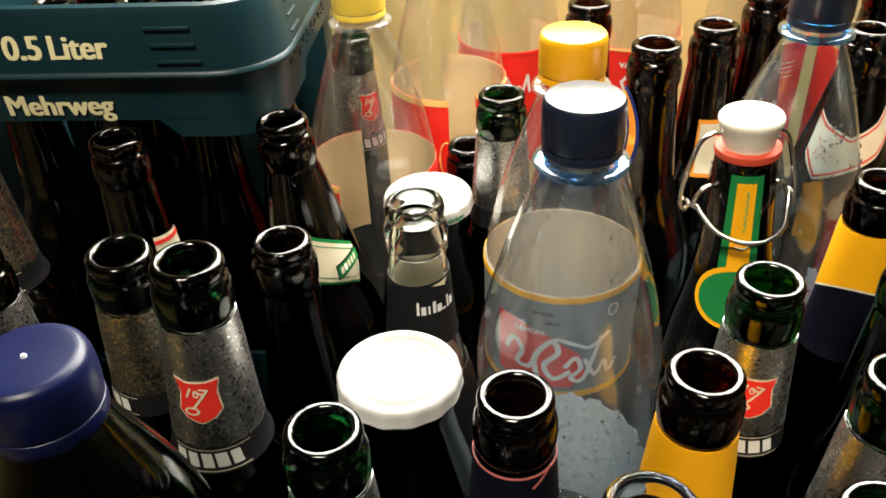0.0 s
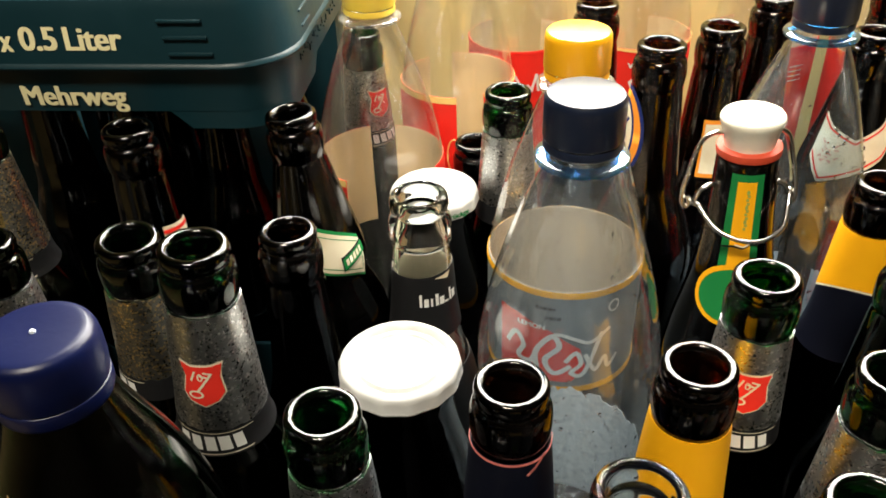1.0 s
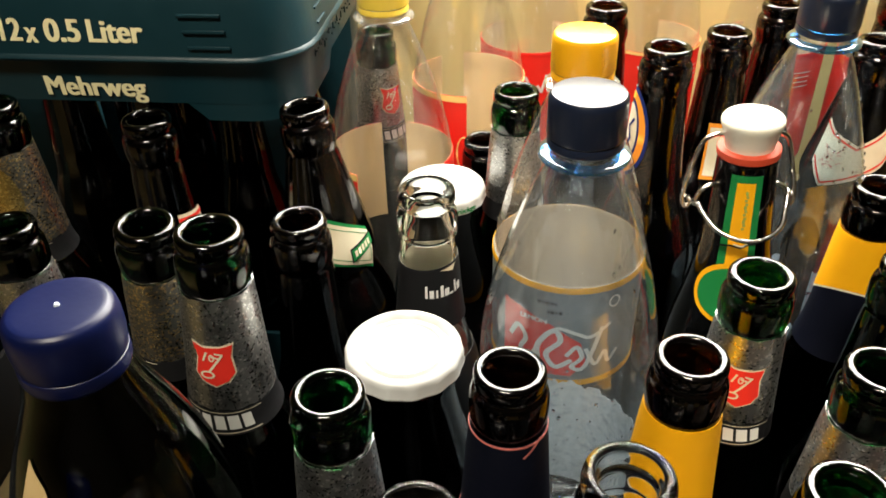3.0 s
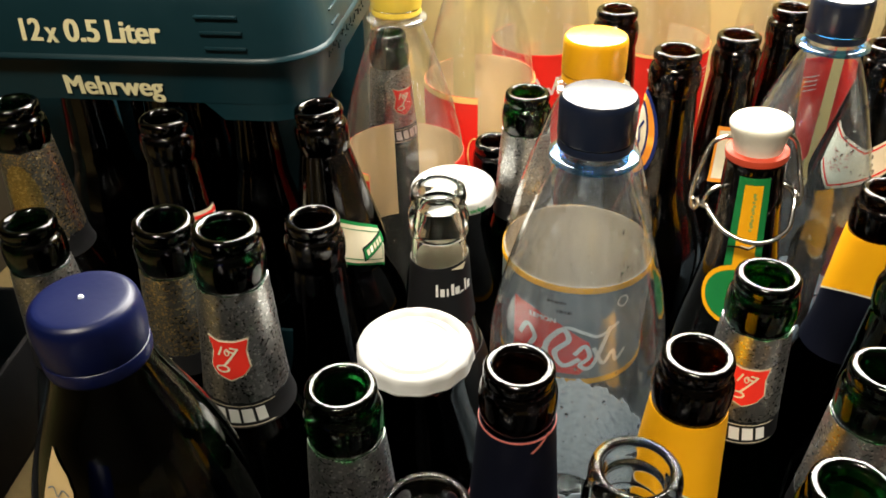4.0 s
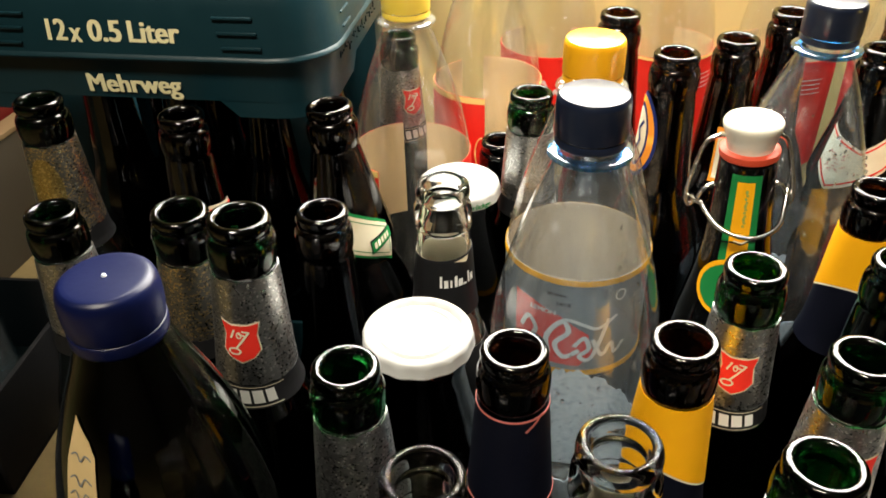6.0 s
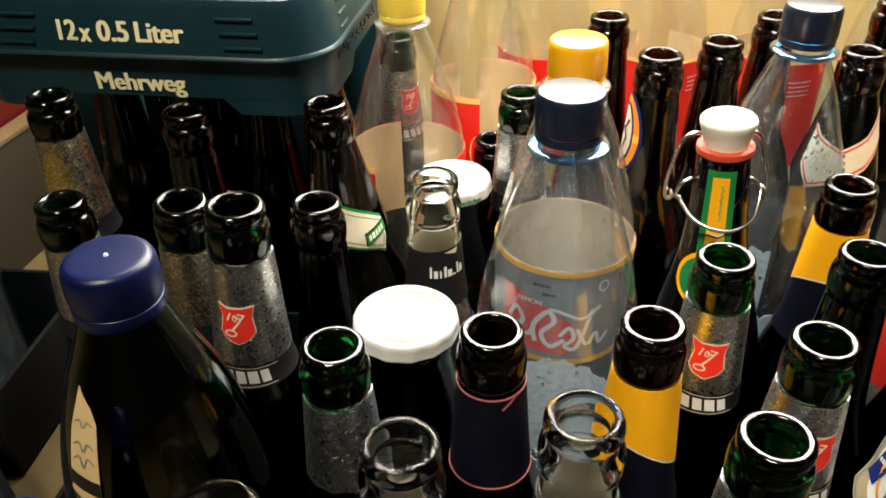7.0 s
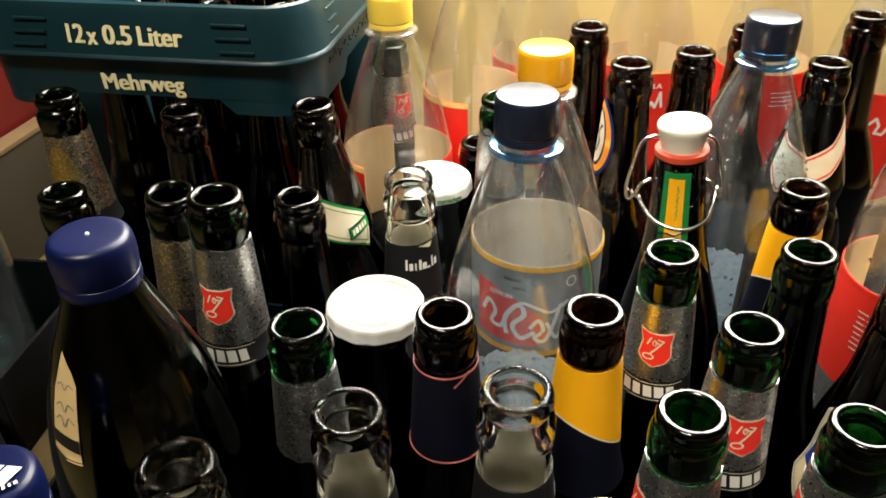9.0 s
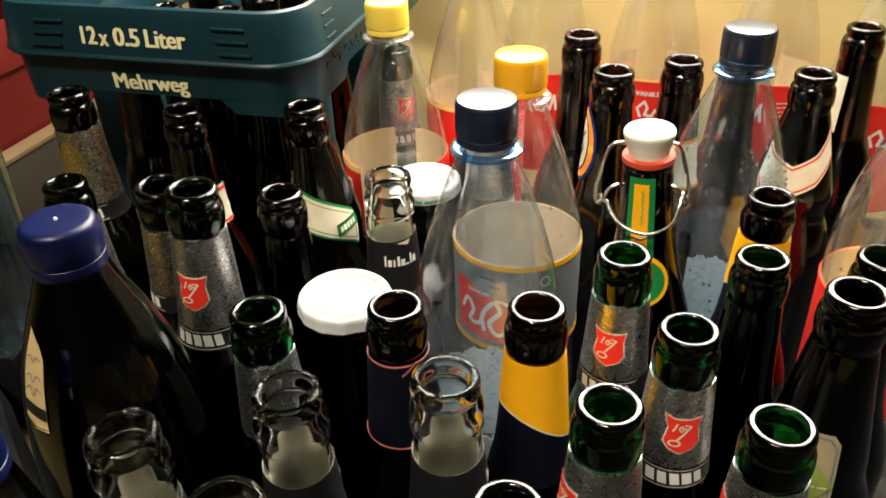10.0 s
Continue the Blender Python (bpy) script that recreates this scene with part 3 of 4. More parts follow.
def clear_bottle(x, y, h, label, face=0.0):
    b = thing("soda_bottle", pose(x, y, 0), label, "bottle", "empty bottles on the floor")
    part("glass_body", clear_shell(h), CLEAR, b)
    pr = clear_outer(h)
    lab = part("neck_label", sleeve(pr, h - 0.078, h - 0.0400, -180, 180, wave=lambda a: (0, 0.0012 * math.sin(radians(a - face + 30)))), [BLACKPAPER, CREAM], b, "black label with pale bars and cream back")
    decal("label_corner", poly([(-0.004, 0.0), (0.005, 0.0014), (0.003, -0.0022)]), pr, face + 8, h - 0.0405, CREAM, lab, 0.0016)
    for k, (wd, ht) in enumerate(((0.0012, 0.0075), (0.0022, 0.0048), (0.0010, 0.0048), (0.0016, 0.0070), (0.0026, 0.0046), (0.0022, 0.0012), (0.0014, 0.0072), (0.0026, 0.0048))):
        decal("mark_bar", bars([wd], ht, 0, y0=ht / 2 - 0.0024), pr, face + (k - 3.5) * 9.5, h - 0.0545, WHITEINK, lab)
    part("body_label", sleeve(pr, 0.03, h - 0.10, -180, 180), [BLACKPAPER, GREYBACK], b, "black body label")
    return b


clear_bottle(-0.014, 0.354, 0.233, "open clear glass cola bottle with black label and pale bars", 32)
clear_bottle(-0.0025, 0.1535, 0.239, "open clear glass bottle with white-backed label", 150)
clear_bottle(0.061, 0.167, 0.2445, "open clear glass bottle with grey-backed label", 120)
clear_bottle(-0.0565, 0.119, 0.2405, "open clear glass bottle with pale label remains", 170)
clear_bottle(-0.002, 0.093, 0.241, "open clear glass bottle at the group's edge", 100)

# plain brown bottles
brown_beer(-0.073, 0.325, 0.232, "open plain brown beer bottle with dark neck", DARKBROWN)
b, pr = brown_beer(-0.066, 0.401, 0.2535, "leaning open brown bottle with cream and green shoulder label", DARKBROWN, 0.0345, 1.38)
b.matrix_basis = pose(-0.066, 0.401, 0.0022, 0, -3.8, 0)
SLANT_AT = (27, 0.182)


def slanted(points):
    return [(x, y - 0.50 * (x + 0.018) - (9.0 * (x - 0.004) ** 2 if x > 0.004 else 0.0)) for x, y in points]


lab = decal("shoulder_label_edge", poly(slanted([(-0.018, -0.009), (-0.006, -0.009), (0.004, -0.009), (0.013, -0.009), (0.020, -0.009), (0.020, 0.019), (0.013, 0.019), (0.004, 0.019), (-0.006, 0.019), (-0.018, 0.019)])), pr, *SLANT_AT, GREENPAPER, b, 0.0006, "green-bordered cream label")
decal("label_field", poly(slanted([(-0.018, -0.0072), (-0.006, -0.0072), (0.004, -0.0072), (0.013, -0.0072), (0.0195, -0.0072), (0.0195, 0.0170), (0.013, 0.0170), (0.004, 0.0170), (-0.006, 0.0170), (-0.018, 0.0170)])), pr, *SLANT_AT, CREAM, lab, 0.0010)
decal("label_line", stroke(slanted([(-0.0165, -0.0045), (0.0, -0.0045), (0.009, -0.0045), (0.0175, -0.0045), (0.0175, 0.0143), (0.009, 0.0143), (0.0, 0.0143), (-0.0165, 0.0143), (-0.0165, -0.0045)]), 0.0005), pr, *SLANT_AT, GREENPAPER, lab, 0.0013)
decal("label_band", poly(slanted([(0.0045, -0.006), (0.0195, 0.0085), (0.0195, 0.0165), (0.0045, 0.003)])), pr, *SLANT_AT, BLACKPAPER, lab, 0.0016)
decal("label_band", poly(slanted([(0.0052, -0.0046), (0.0195, 0.0093), (0.0195, 0.0157), (0.0052, 0.0024)])), pr, *SLANT_AT, GREENPAPER, lab, 0.0019)
bm = bars([0.0016, 0.0016, 0.0015, 0.0016, 0.0015], 0.0038, 0.0007, x0=0.0118, y0=0.0)
for v in bm.verts:
    v.co.y += 0.0052 + (v.co.x - 0.0118) * 0.95
    v.co.y = slanted([(v.co.x, v.co.y)])[0][1]
decal("band_bars", bm, pr, *SLANT_AT, CREAM, lab, 0.0022)
b, pr = brown_beer(-0.169, 0.397, 0.2495, "open brown bottle under the crate rim with red-edged white label", DARKBROWN, 0.0335)
lab = decal("collar_label", poly([(-0.009, -0.017), (0.012, -0.020), (0.012, 0.010), (-0.009, 0.013)]), pr, 70, 0.182, CREAM, b, 0.0007, "white label with red edges")
for yy in (-0.0150, 0.0100):
    decal("label_edge", poly([(-0.009, yy - 0.0014), (0.012, yy - 0.0044), (0.012, yy - 0.0020), (-0.009, yy + 0.0010)]), pr, 70, 0.182, RED, lab)
b, pr = brown_beer(0.1165, 0.451, 0.270, "open brown beer bottle with blue and orange oval label", BROWN, 0.0335)
lab = decal("neck_label", poly(oval(0.016, 0.028)), pr, -84, 0.218, BLUEPAPER, b, 0.0006, "blue, orange and cream oval label")
decal("orange_ring", ring_flat(0.0142, 0.0255, 0.0042), pr, -84, 0.218, ORANGEPAPER, lab)
decal("label_field", poly(oval(0.0085, 0.0185)), pr, -84, 0.218, CREAM, lab)
decal("script_stroke", stroke([(0.001, -0.010), (0.004, -0.002), (0.001, 0.004), (0.005, 0.010)], 0.0018), pr, -84, 0.218, BLUEPAPER, lab, 0.0014)
b, pr = brown_beer(0.164, 0.503, 0.2605, "open tall brown beer bottle with gold-edged label", BROWN, 0.0335)
lab = decal("shoulder_label", poly([(-0.015, -0.019), (0.015, -0.019), (0.015, 0.019), (-0.015, 0.019)]), pr, 24, 0.186, ORANGEPAPER, b, 0.0006, "gold-edged cream label")
decal("label_field", poly([(-0.0135, -0.0165), (0.0135, -0.0165), (0.0135, 0.0165), (-0.0135, 0.0165)]), pr, 24, 0.186, CREAM, lab)
brown_beer(0.091, 0.530, 0.2675, "open tall brown beer bottle near the wall", BROWN, 0.0335)
brown_beer(0.208, 0.546, 0.264, "open tall reddish brown beer bottle near the wall", BROWN, 0.0335)
b, pr = brown_beer(0.248, 0.484, 0.262, "open brown beer bottle with white, red-lined shoulder label", DARKBROWN, 0.0345, 1.42)
V_TOP = [(-0.034, 0.016), (-0.026, 0.010), (-0.010, 0.004), (0.006, 0.013), (0.022, 0.031)]
V_LOW = [(0.022, 0.008), (0.006, -0.009), (-0.012, -0.019), (-0.024, -0.026), (-0.033, -0.012)]
lab = decal("shoulder_label", poly(V_TOP[::-1] + V_LOW[::-1]), pr, 8, 0.198, CREAM, b, 0.0006, "white collar label with red lines")
decal("label_line", stroke([(x, y - 0.002) for x, y in V_TOP], 0.0011), pr, 8, 0.198, RED, lab)
decal("label_line", stroke([(x * 0.97, y + 0.003) for x, y in V_LOW], 0.0011), pr, 8, 0.198, RED, lab)
rnd = random.Random(21)
bm = bmesh.new()
for k in range(22):
    px, py = -0.022 + rnd.uniform(-0.006, 0.006), -0.005 + rnd.uniform(-0.007, 0.007)
    stroke([(px, py), (px + rnd.uniform(-0.0022, 0.0022), py + rnd.uniform(-0.0018, 0.0018))], 0.0005, bm)
decal("red_ornament", bm, pr, 8, 0.198, PINK, lab, 0.0013)
b, pr = brown_beer(0.296, 0.572, 0.267, "open tall brown beer bottle with white neck label", BROWN, 0.0335)
lab = decal("neck_label", poly([(-0.011, -0.022), (0.011, -0.022), (0.011, 0.022), (-0.011, 0.022)]), pr, -68, 0.210, CREAM, b, 0.0006, "white neck label")
b, pr = brown_beer(0.2275, 0.2365, 0.256, "large open dark brown beer bottle with patterned shoulder label", DARKBROWN, 0.0335, 1.2)
DIAMOND_AT = (-30, 0.162)
lab = decal("shoulder_label", poly([(-0.028, -0.020), (-0.018, -0.030), (0.014, -0.030), (0.017, -0.027), (0.017, 0.024), (0.013, 0.029), (-0.016, 0.029), (-0.027, 0.020)]), pr, *DIAMOND_AT, LABELTAN, b, 0.0006, "tan label with blue banner and green diamond")
decal("label_line", stroke([(-0.0262, -0.019), (-0.0172, -0.0278), (0.013, -0.0278), (0.0152, -0.025), (0.0152, 0.022), (0.0115, 0.0268), (-0.0152, 0.0268), (-0.0252, 0.019), (-0.0262, -0.019)], 0.0010), pr, *DIAMOND_AT, GREYLABEL, lab, 0.0010)
decal("pale_field", poly(oval(0.0155, 0.0235, -0.008, 0.0)), pr, *DIAMOND_AT, WHITEINK, lab, 0.0012)
decal("blue_banner", poly([(-0.0245, -0.010), (-0.0185, -0.013), (-0.0140, 0.006), (-0.0140, 0.018), (-0.0200, 0.013)]), pr, *DIAMOND_AT, BLUEPAPER, lab, 0.0015)
decal("blue_banner", poly([(-0.006, -0.022), (0.012, -0.022), (0.014, -0.016), (-0.004, -0.016)]), pr, *DIAMOND_AT, BLUEPAPER, lab, 0.0015)
decal("banner_bars", bars([0.0010, 0.0012, 0.0010, 0.0012], 0.0026, 0.0005, x0=-0.0185, y0=0.001), pr, *DIAMOND_AT, WHITEINK, lab, 0.0018)
decal("brown_band", ring_flat(0.012, 0.020, 0.0012, -0.007), pr, *DIAMOND_AT, ORANGEPAPER, lab, 0.0015)
decal("green_diamond", poly([(-0.001, 0.002), (0.0075, -0.010), (0.016, 0.002), (0.0075, 0.014)]), pr, *DIAMOND_AT, OLIVE, lab, 0.0020)
decal("diamond_bars", bars([0.004, 0.003, 0.004], 0.0010, 0.0010, x0=0.0075, y0=0.001), pr, *DIAMOND_AT, CREAM, lab, 0.0023)
b2, pr2 = brown_beer(0.013, 0.500, 0.186, "open short dark brown bottle between cola bottles", DARKBROWN)
brown_beer(0.1985, 0.2935, 0.234, "open plain dark green bottle without label", DEEPGREEN)
brown_beer(0.258, 0.303, 0.234, "open dark green bottle beside the red-labelled cola bottle", DEEPGREEN)


# swing-top bottle
def swing_bottle(x, y, h):
    b = thing("swing_top_bottle", pose(x, y, 0, 0, 0, 0), "brown swing-top bottle with porcelain stopper and green-yellow label", "bottle")
    outer = smooth_profile([(0.028, 0.0), (0.0325, 0.002), (0.0335, 0.008), (0.0335, 0.10), (0.0325, 0.125), (0.0285, 0.150), (0.0225, 0.175), (0.0180, 0.198), (0.0158, 0.220),
                            (0.0145, h - 0.030), (0.0140, h - 0.022), (0.0136, h - 0.020), (0.0128, h - 0.019)], 3)
    inner = [(r - 0.003, z) for r, z in reversed(outer) if z > 0.006]
    part("glass_body", lathe([(0.0, 0.003)] + outer + inner + [(0.0, 0.008)], 48), DARKBROWN, b)
    part("rubber_seal", lathe(smooth_profile([(0.006, h - 0.0195), (0.0136, h - 0.0195), (0.0146, h - 0.0180), (0.0146, h - 0.0165), (0.0136, h - 0.0150), (0.006, h - 0.0150)], 2)), RUBBER, b, "red rubber seal")
    st = part("stopper", lathe(smooth_profile([(0.0, h - 0.0155), (0.0105, h - 0.0155), (0.0115, h - 0.0140), (0.0128, h - 0.0080), (0.0140, h - 0.0040), (0.0143, h - 0.0018), (0.0135, h - 0.0004), (0.0118, h), (0.0, h + 0.0003)], 3)), PORCELAIN, b, "cream porcelain stopper")
    s = bars([0.002, 0.0015, 0.002, 0.001, 0.002], 0.0022, 0.0006, slant=0.3)
    for v in s.verts:
        v.co.z = h + 0.0007
    part("stopper_bars", s, GREYLABEL, st, normals=False)
    lab = decal("neck_label", poly([(-0.0075, -0.038), (0.0075, -0.038), (0.0075, 0.018), (-0.0075, 0.018)]), outer, -12, h - 0.042, GREENPAPER, b, 0.0006, "green strip label with yellow stripe")
    decal("yellow_stripe", poly([(-0.0042, -0.040), (0.0042, -0.040), (0.0042, 0.0145), (-0.0042, 0.0145)]), outer, -12, h - 0.042, YELLOW, lab, 0.0010)
    for k in range(11):
        decal("bar_column", bars([0.0011], 0.0012 if k % 4 else 0.0020, 0, x0=0.0004 * (k % 2)), outer, -9, h - 0.0325 - 0.0019 * k, OLIVE, lab, 0.0013)
    decal("label_tear", stroke([(-0.0078, -0.0005), (-0.003, 0.0006), (0.001, -0.0004), (0.0045, 0.0016), (0.0078, 0.0012)], 0.0009), outer, -12, h - 0.0615, BLACKPAPER, lab, 0.0016)
    decal("torn_edge", stroke([(-0.002, 0.0016), (0.0015, 0.0006), (0.0045, 0.0028), (0.0070, 0.0034)], 0.0007), outer, -12, h - 0.0615, CREAM, lab, 0.0019)
    med = decal("medallion", poly(oval(0.019, 0.017)), outer, -12, h - 0.088, YELLOW, b, 0.0012, "green medallion with yellow rim")
    decal("medallion_field", poly(oval(0.0165, 0.0145)), outer, -12, h - 0.088, GREENPAPER, med, 0.0016)
    for s, wide in ((-1, 1.0), (1, 0.80)):
        pts = [(s * 0.0115, 0, h - 0.0095), (s * 0.0160 * wide, 0, h - 0.0088), (s * 0.0215 * wide, -0.0005, h - 0.0120), (s * 0.0252 * wide, -0.001, h - 0.0220), (s * 0.0285 * wide, -0.002, h - 0.0350), (s * 0.0292 * wide, -0.003, h - 0.0425), (s * 0.0275 * wide, -0.0035, h - 0.0458), (s * 0.0258 * wide, -0.0035, h - 0.0435), (s * 0.0266 * wide, -0.003, h - 0.0405)]
        part("bail_arm", tube(bez(pts), 0.00115), STEEL, b, "bright steel wire")
        pts = [(s * 0.0140, -0.004, h - 0.0345), (s * 0.0170 * wide, -0.005, h - 0.0332), (s * 0.0215 * wide, -0.006, h - 0.0355), (s * 0.0240 * wide, -0.006, h - 0.0405), (s * 0.0252 * wide, -0.0045, h - 0.0432)]
        part("hinge_loop", tube(bez(pts), 0.00115), STEEL, b, "bright steel wire")
    pts = [(-0.0245, -0.006, h - 0.0425), (-0.0222, -0.0085, h - 0.0425), (-0.0205, -0.0120, h - 0.0450), (-0.0150, -0.0195, h - 0.0500), (-0.0050, -0.0245, h - 0.0530), (0.0050, -0.0245, h - 0.0530), (0.0140, -0.0195, h - 0.0495), (0.0175, -0.0120, h - 0.0440), (0.0192, -0.0070, h - 0.0390), (0.0200, -0.0045, h - 0.0380)]
    part("lever_wire", tube(bez(pts), 0.00120), STEEL, b, "bright steel lever wire")
    return b


leaning = swing_bottle(0.154, 0.355, 0.2715)
leaning.matrix_basis = pose(0.154, 0.355, 0.0018, 0, -3.2, 0)


# plastic bottles with screw caps
def pet_outer(h):
    k = h / 0.305
    return [(r, z * k) for r, z in smooth_profile([(0.024, 0.004), (0.030, 0.0005), (0.036, 0.002), (0.0408, 0.010), (0.0415, 0.020), (0.0413, 0.10), (0.0418, 0.165), (0.0416, 0.182), (0.0398, 0.198), (0.0360, 0.216),
            (0.0300, 0.237), (0.0235, 0.256), (0.0180, 0.270), (0.0150, 0.2765), (0.0140, 0.279)], 4)]


def screw_cap(h, mat, parent, label, knurls=60):
    bm = lathe([(0.0, h), (0.0125, h), (0.0142, h - 0.0004), (0.0150, h - 0.0014), (0.0153, h - 0.003), (0.0154, h - 0.0150), (0.0151, h - 0.0156), (0.0145, h - 0.0157)], knurls * 2)
    for v in bm.verts:
        if h - 0.0153 < v.co.z < h - 0.0025:
            r = math.hypot(v.co.x, v.co.y)
            i = round(math.atan2(v.co.x, -v.co.y) / (2 * math.pi) * knurls * 2)
            if i % 2:
                v.co.x *= (r - 0.0003) / r
                v.co.y *= (r - 0.0003) / r
    for v in bm.verts:
        v.co = (v.co.x * 1.04, v.co.y * 1.04, h - 0.0157 + (v.co.z - h + 0.0157) * 1.19)
    cap = part("screw_cap", bm, mat, parent, label)
    part("safety_ring", lathe([(0.0142, h - 0.0165), (0.0153, h - 0.0163), (0.0157, h - 0.0175), (0.0157, h - 0.0195), (0.0150, h - 0.0202), (0.0142, h - 0.0202)], 48, True), mat, cap)
    return cap


def drops(profile, n, z0, z1, rmin, rmax, parent, seed, inside=0.0003):
    """Fine drops clinging to a wall."""
    rnd = random.Random(seed)
    bm = bmesh.new()
    for _ in range(n):
        z = z0 + (z1 - z0) * rnd.random() ** 1.3
        a = rnd.uniform(-2.2, 2.2)
        r = radius_at(profile, z) + inside
        s = rmin + (rmax - rmin) * rnd.random() ** 3
        m = Matrix.Translation((r * math.sin(a), -r * math.cos(a), z)) @ Matrix.Rotation(a, 4, "Z") @ Matrix.Diagonal((s, s * 0.45, s * rnd.uniform(1.0, 1.6), 1))
        bmesh.ops.create_icosphere(bm, subdivisions=1, radius=1.0, matrix=m)
    ob = part("condensation", bm, DROPS, parent, "clear water drops")
    return tagged(ob, kind="stuff")


def pet_bottle(x, y, h, label, wall, ring_mat, cap_mat, cap_label, turn=0.0, name="plastic_bottle"):
    b = thing(name, pose(x, y, 0, 0, 0, turn), label, "bottle", "plastic bottles with labels")
    pr = pet_outer(h)
    top = [(0.0136, pr[-1][1] + 0.002), (0.0134, h - 0.006)]
    bm = lathe([(0.0, 0.010 * h / 0.305)] + pr + top, 72)
    for v in bm.verts:
        t = (v.co.z / h - 0.62) / 0.27
        if 0 < t < 1:
            f = 1 + 0.009 * math.sin(math.pi * t) * math.cos(9 * math.atan2(v.co.y, v.co.x))
            v.co.x, v.co.y = v.co.x * f, v.co.y * f
    part("bottle_wall", bm, wall, b)
    k = pr[-1][1]
    part("neck_ring", lathe(smooth_profile([(0.0145, k - 0.0005), (0.0175, k), (0.0188, k + 0.0008), (0.0190, k + 0.0018), (0.0184, k + 0.0028), (0.0148, k + 0.0036)], 2), 48, True), ring_mat, b, "clear neck ring")
    if cap_mat:
        screw_cap(h, cap_mat, b, cap_label)
    return b, pr


b, pr = pet_bottle(0.056, 0.3025, 0.305, "clear plastic water bottle with navy screw cap and drops", PETBLUE, PETRING, NAVYCAP, "navy ribbed screw cap")
part("body_label", sleeve(pr, 0.035, 0.114, -180, 180, -0.0009, 0.0003, lambda a: (0, 0.0016 * math.sin(a * 0.31) + 0.0011 * math.sin(a * 0.83 + 1)), seg=120), WETGREY, b, "wet grey body film with ragged edge")
drops(pr, 260, 0.095, 0.20, 0.0003, 0.0011, b, 3)
b, pr = pet_bottle(0.195, 0.437, 0.303, "clear plastic water bottle with blue screw cap and drops", PETDEEP, PETRING, NAVYCAP, "navy blue ribbed screw cap")
part("body_label", sleeve(pr, 0.035, 0.114, -180, 180, -0.0009, 0.0003, lambda a: (0, 0.0016 * math.sin(a * 0.31) + 0.0011 * math.sin(a * 0.83 + 1)), seg=120), WETGREY, b, "wet grey body film with ragged edge")
drops(pr, 380, 0.11, 0.25, 0.0003, 0.0014, b, 4)

b, pr = pet_bottle(0.0625, 0.388, 0.298, "clear plastic soda bottle with orange cap and grey label", PET, PETCLEARRING, ORANGECAP, "orange ribbed screw cap")
lab = part("body_label", sleeve(pr, 0.108, 0.178, -180, 180), [GREYLABEL, GREYBACK], b, "grey label with yellow bands and red disc")
part("top_band", sleeve(pr, 0.1742, 0.1778, -180, 180, 0.0010, 0.0002, rows=1), YELLOW, lab)
part("bottom_band", sleeve(pr, 0.1085, 0.1125, -180, 180, 0.0010, 0.0002, rows=1), YELLOW, lab)
decal("red_disc", poly([(-0.034, -0.020), (0.008, -0.022), (0.016, -0.012), (0.012, 0.002), (-0.004, 0.014), (-0.022, 0.021), (-0.034, 0.022)]), pr, -8, 0.138, RED, lab, 0.0012)
decal("flavour_word", lettering("LEMON", 0.0032), pr, -28, 0.154, WHITEINK, lab, 0.0016)
for pts, wd, lift in (([(-0.031, 0.001), (-0.026, 0.010), (-0.021, 0.003), (-0.024, -0.006), (-0.017, -0.007), (-0.013, 0.003)], 0.0028, 0.0017),
                      ([(-0.013, -0.011), (-0.014, 0.001), (-0.006, 0.013), (-0.002, 0.006), (-0.009, -0.004), (-0.004, -0.013), (0.004, -0.008)], 0.0030, 0.0018),
                      ([(0.002, -0.004), (0.007, 0.002), (0.010, -0.006), (0.005, -0.012), (0.012, -0.013), (0.020, 0.014)], 0.0026, 0.0019),
                      ([(0.012, 0.0), (0.018, -0.012), (0.023, -0.004), (0.026, -0.012), (0.031, -0.006)], 0.0024, 0.0020),
                      ([(-0.012, 0.006), (-0.004, 0.015), (0.006, 0.012), (0.014, 0.009), (0.024, 0.016)], 0.0022, 0.0022)):
    decal("script_stroke", stroke(bez_flat(pts), wd), pr, -4, 0.136, WHITEINK, lab, lift)
decal("round_mark", ring_flat(0.0035, 0.0040, 0.001), pr, 32, 0.166, WHITEINK, lab, 0.0014)
drops(pr, 90, 0.182, 0.235, 0.0003, 0.0012, b, 12)
decal("small_bars", bars([0.002, 0.001, 0.002, 0.002, 0.001], 0.002, 0.0006), pr, -18, 0.167, BLACKPAPER, lab, 0.0014)
decal("small_bars", bars([0.001, 0.002, 0.001, 0.002], 0.0022, 0.0006), pr, -12, 0.161, BLACKPAPER, lab, 0.0014)

b, pr = pet_bottle(-0.050, 0.500, 0.294, "clear plastic cola bottle with yellow cap and torn red label", PET, PETCLEARRING, YELLOWCAP, "yellow ribbed screw cap")
lab = part("body_label", sleeve(pr, 0.100, 0.178, -78, -26), [RED, PAPERBACK], b, "red label torn open with cream edge")
part("label_rear", sleeve(pr, 0.100, 0.178, 62, 172), [RED, PAPERBACK], b, "red label seen from its cream back")
part("label_rear", sleeve(pr, 0.100, 0.178, 196, 281), [RED, PAPERBACK], b, "red label seen from its cream back")
part("label_edge", sleeve(pr, 0.1735, 0.1778, -78, -26, 0.0010, 0.0002, rows=1), LABELGOLD, lab)
decal("round_mark", poly([(-0.0035, -0.004), (0.0035, -0.004), (0.0035, 0.003), (0.0, 0.005), (-0.0035, 0.003)]), pr, -44, 0.162, WHITEINK, lab, 0.0014)
decal("mark_field", poly([(-0.0024, -0.003), (0.0024, -0.003), (0.0024, 0.0022), (-0.0024, 0.0022)]), pr, -44, 0.162, RED, lab, 0.0018)
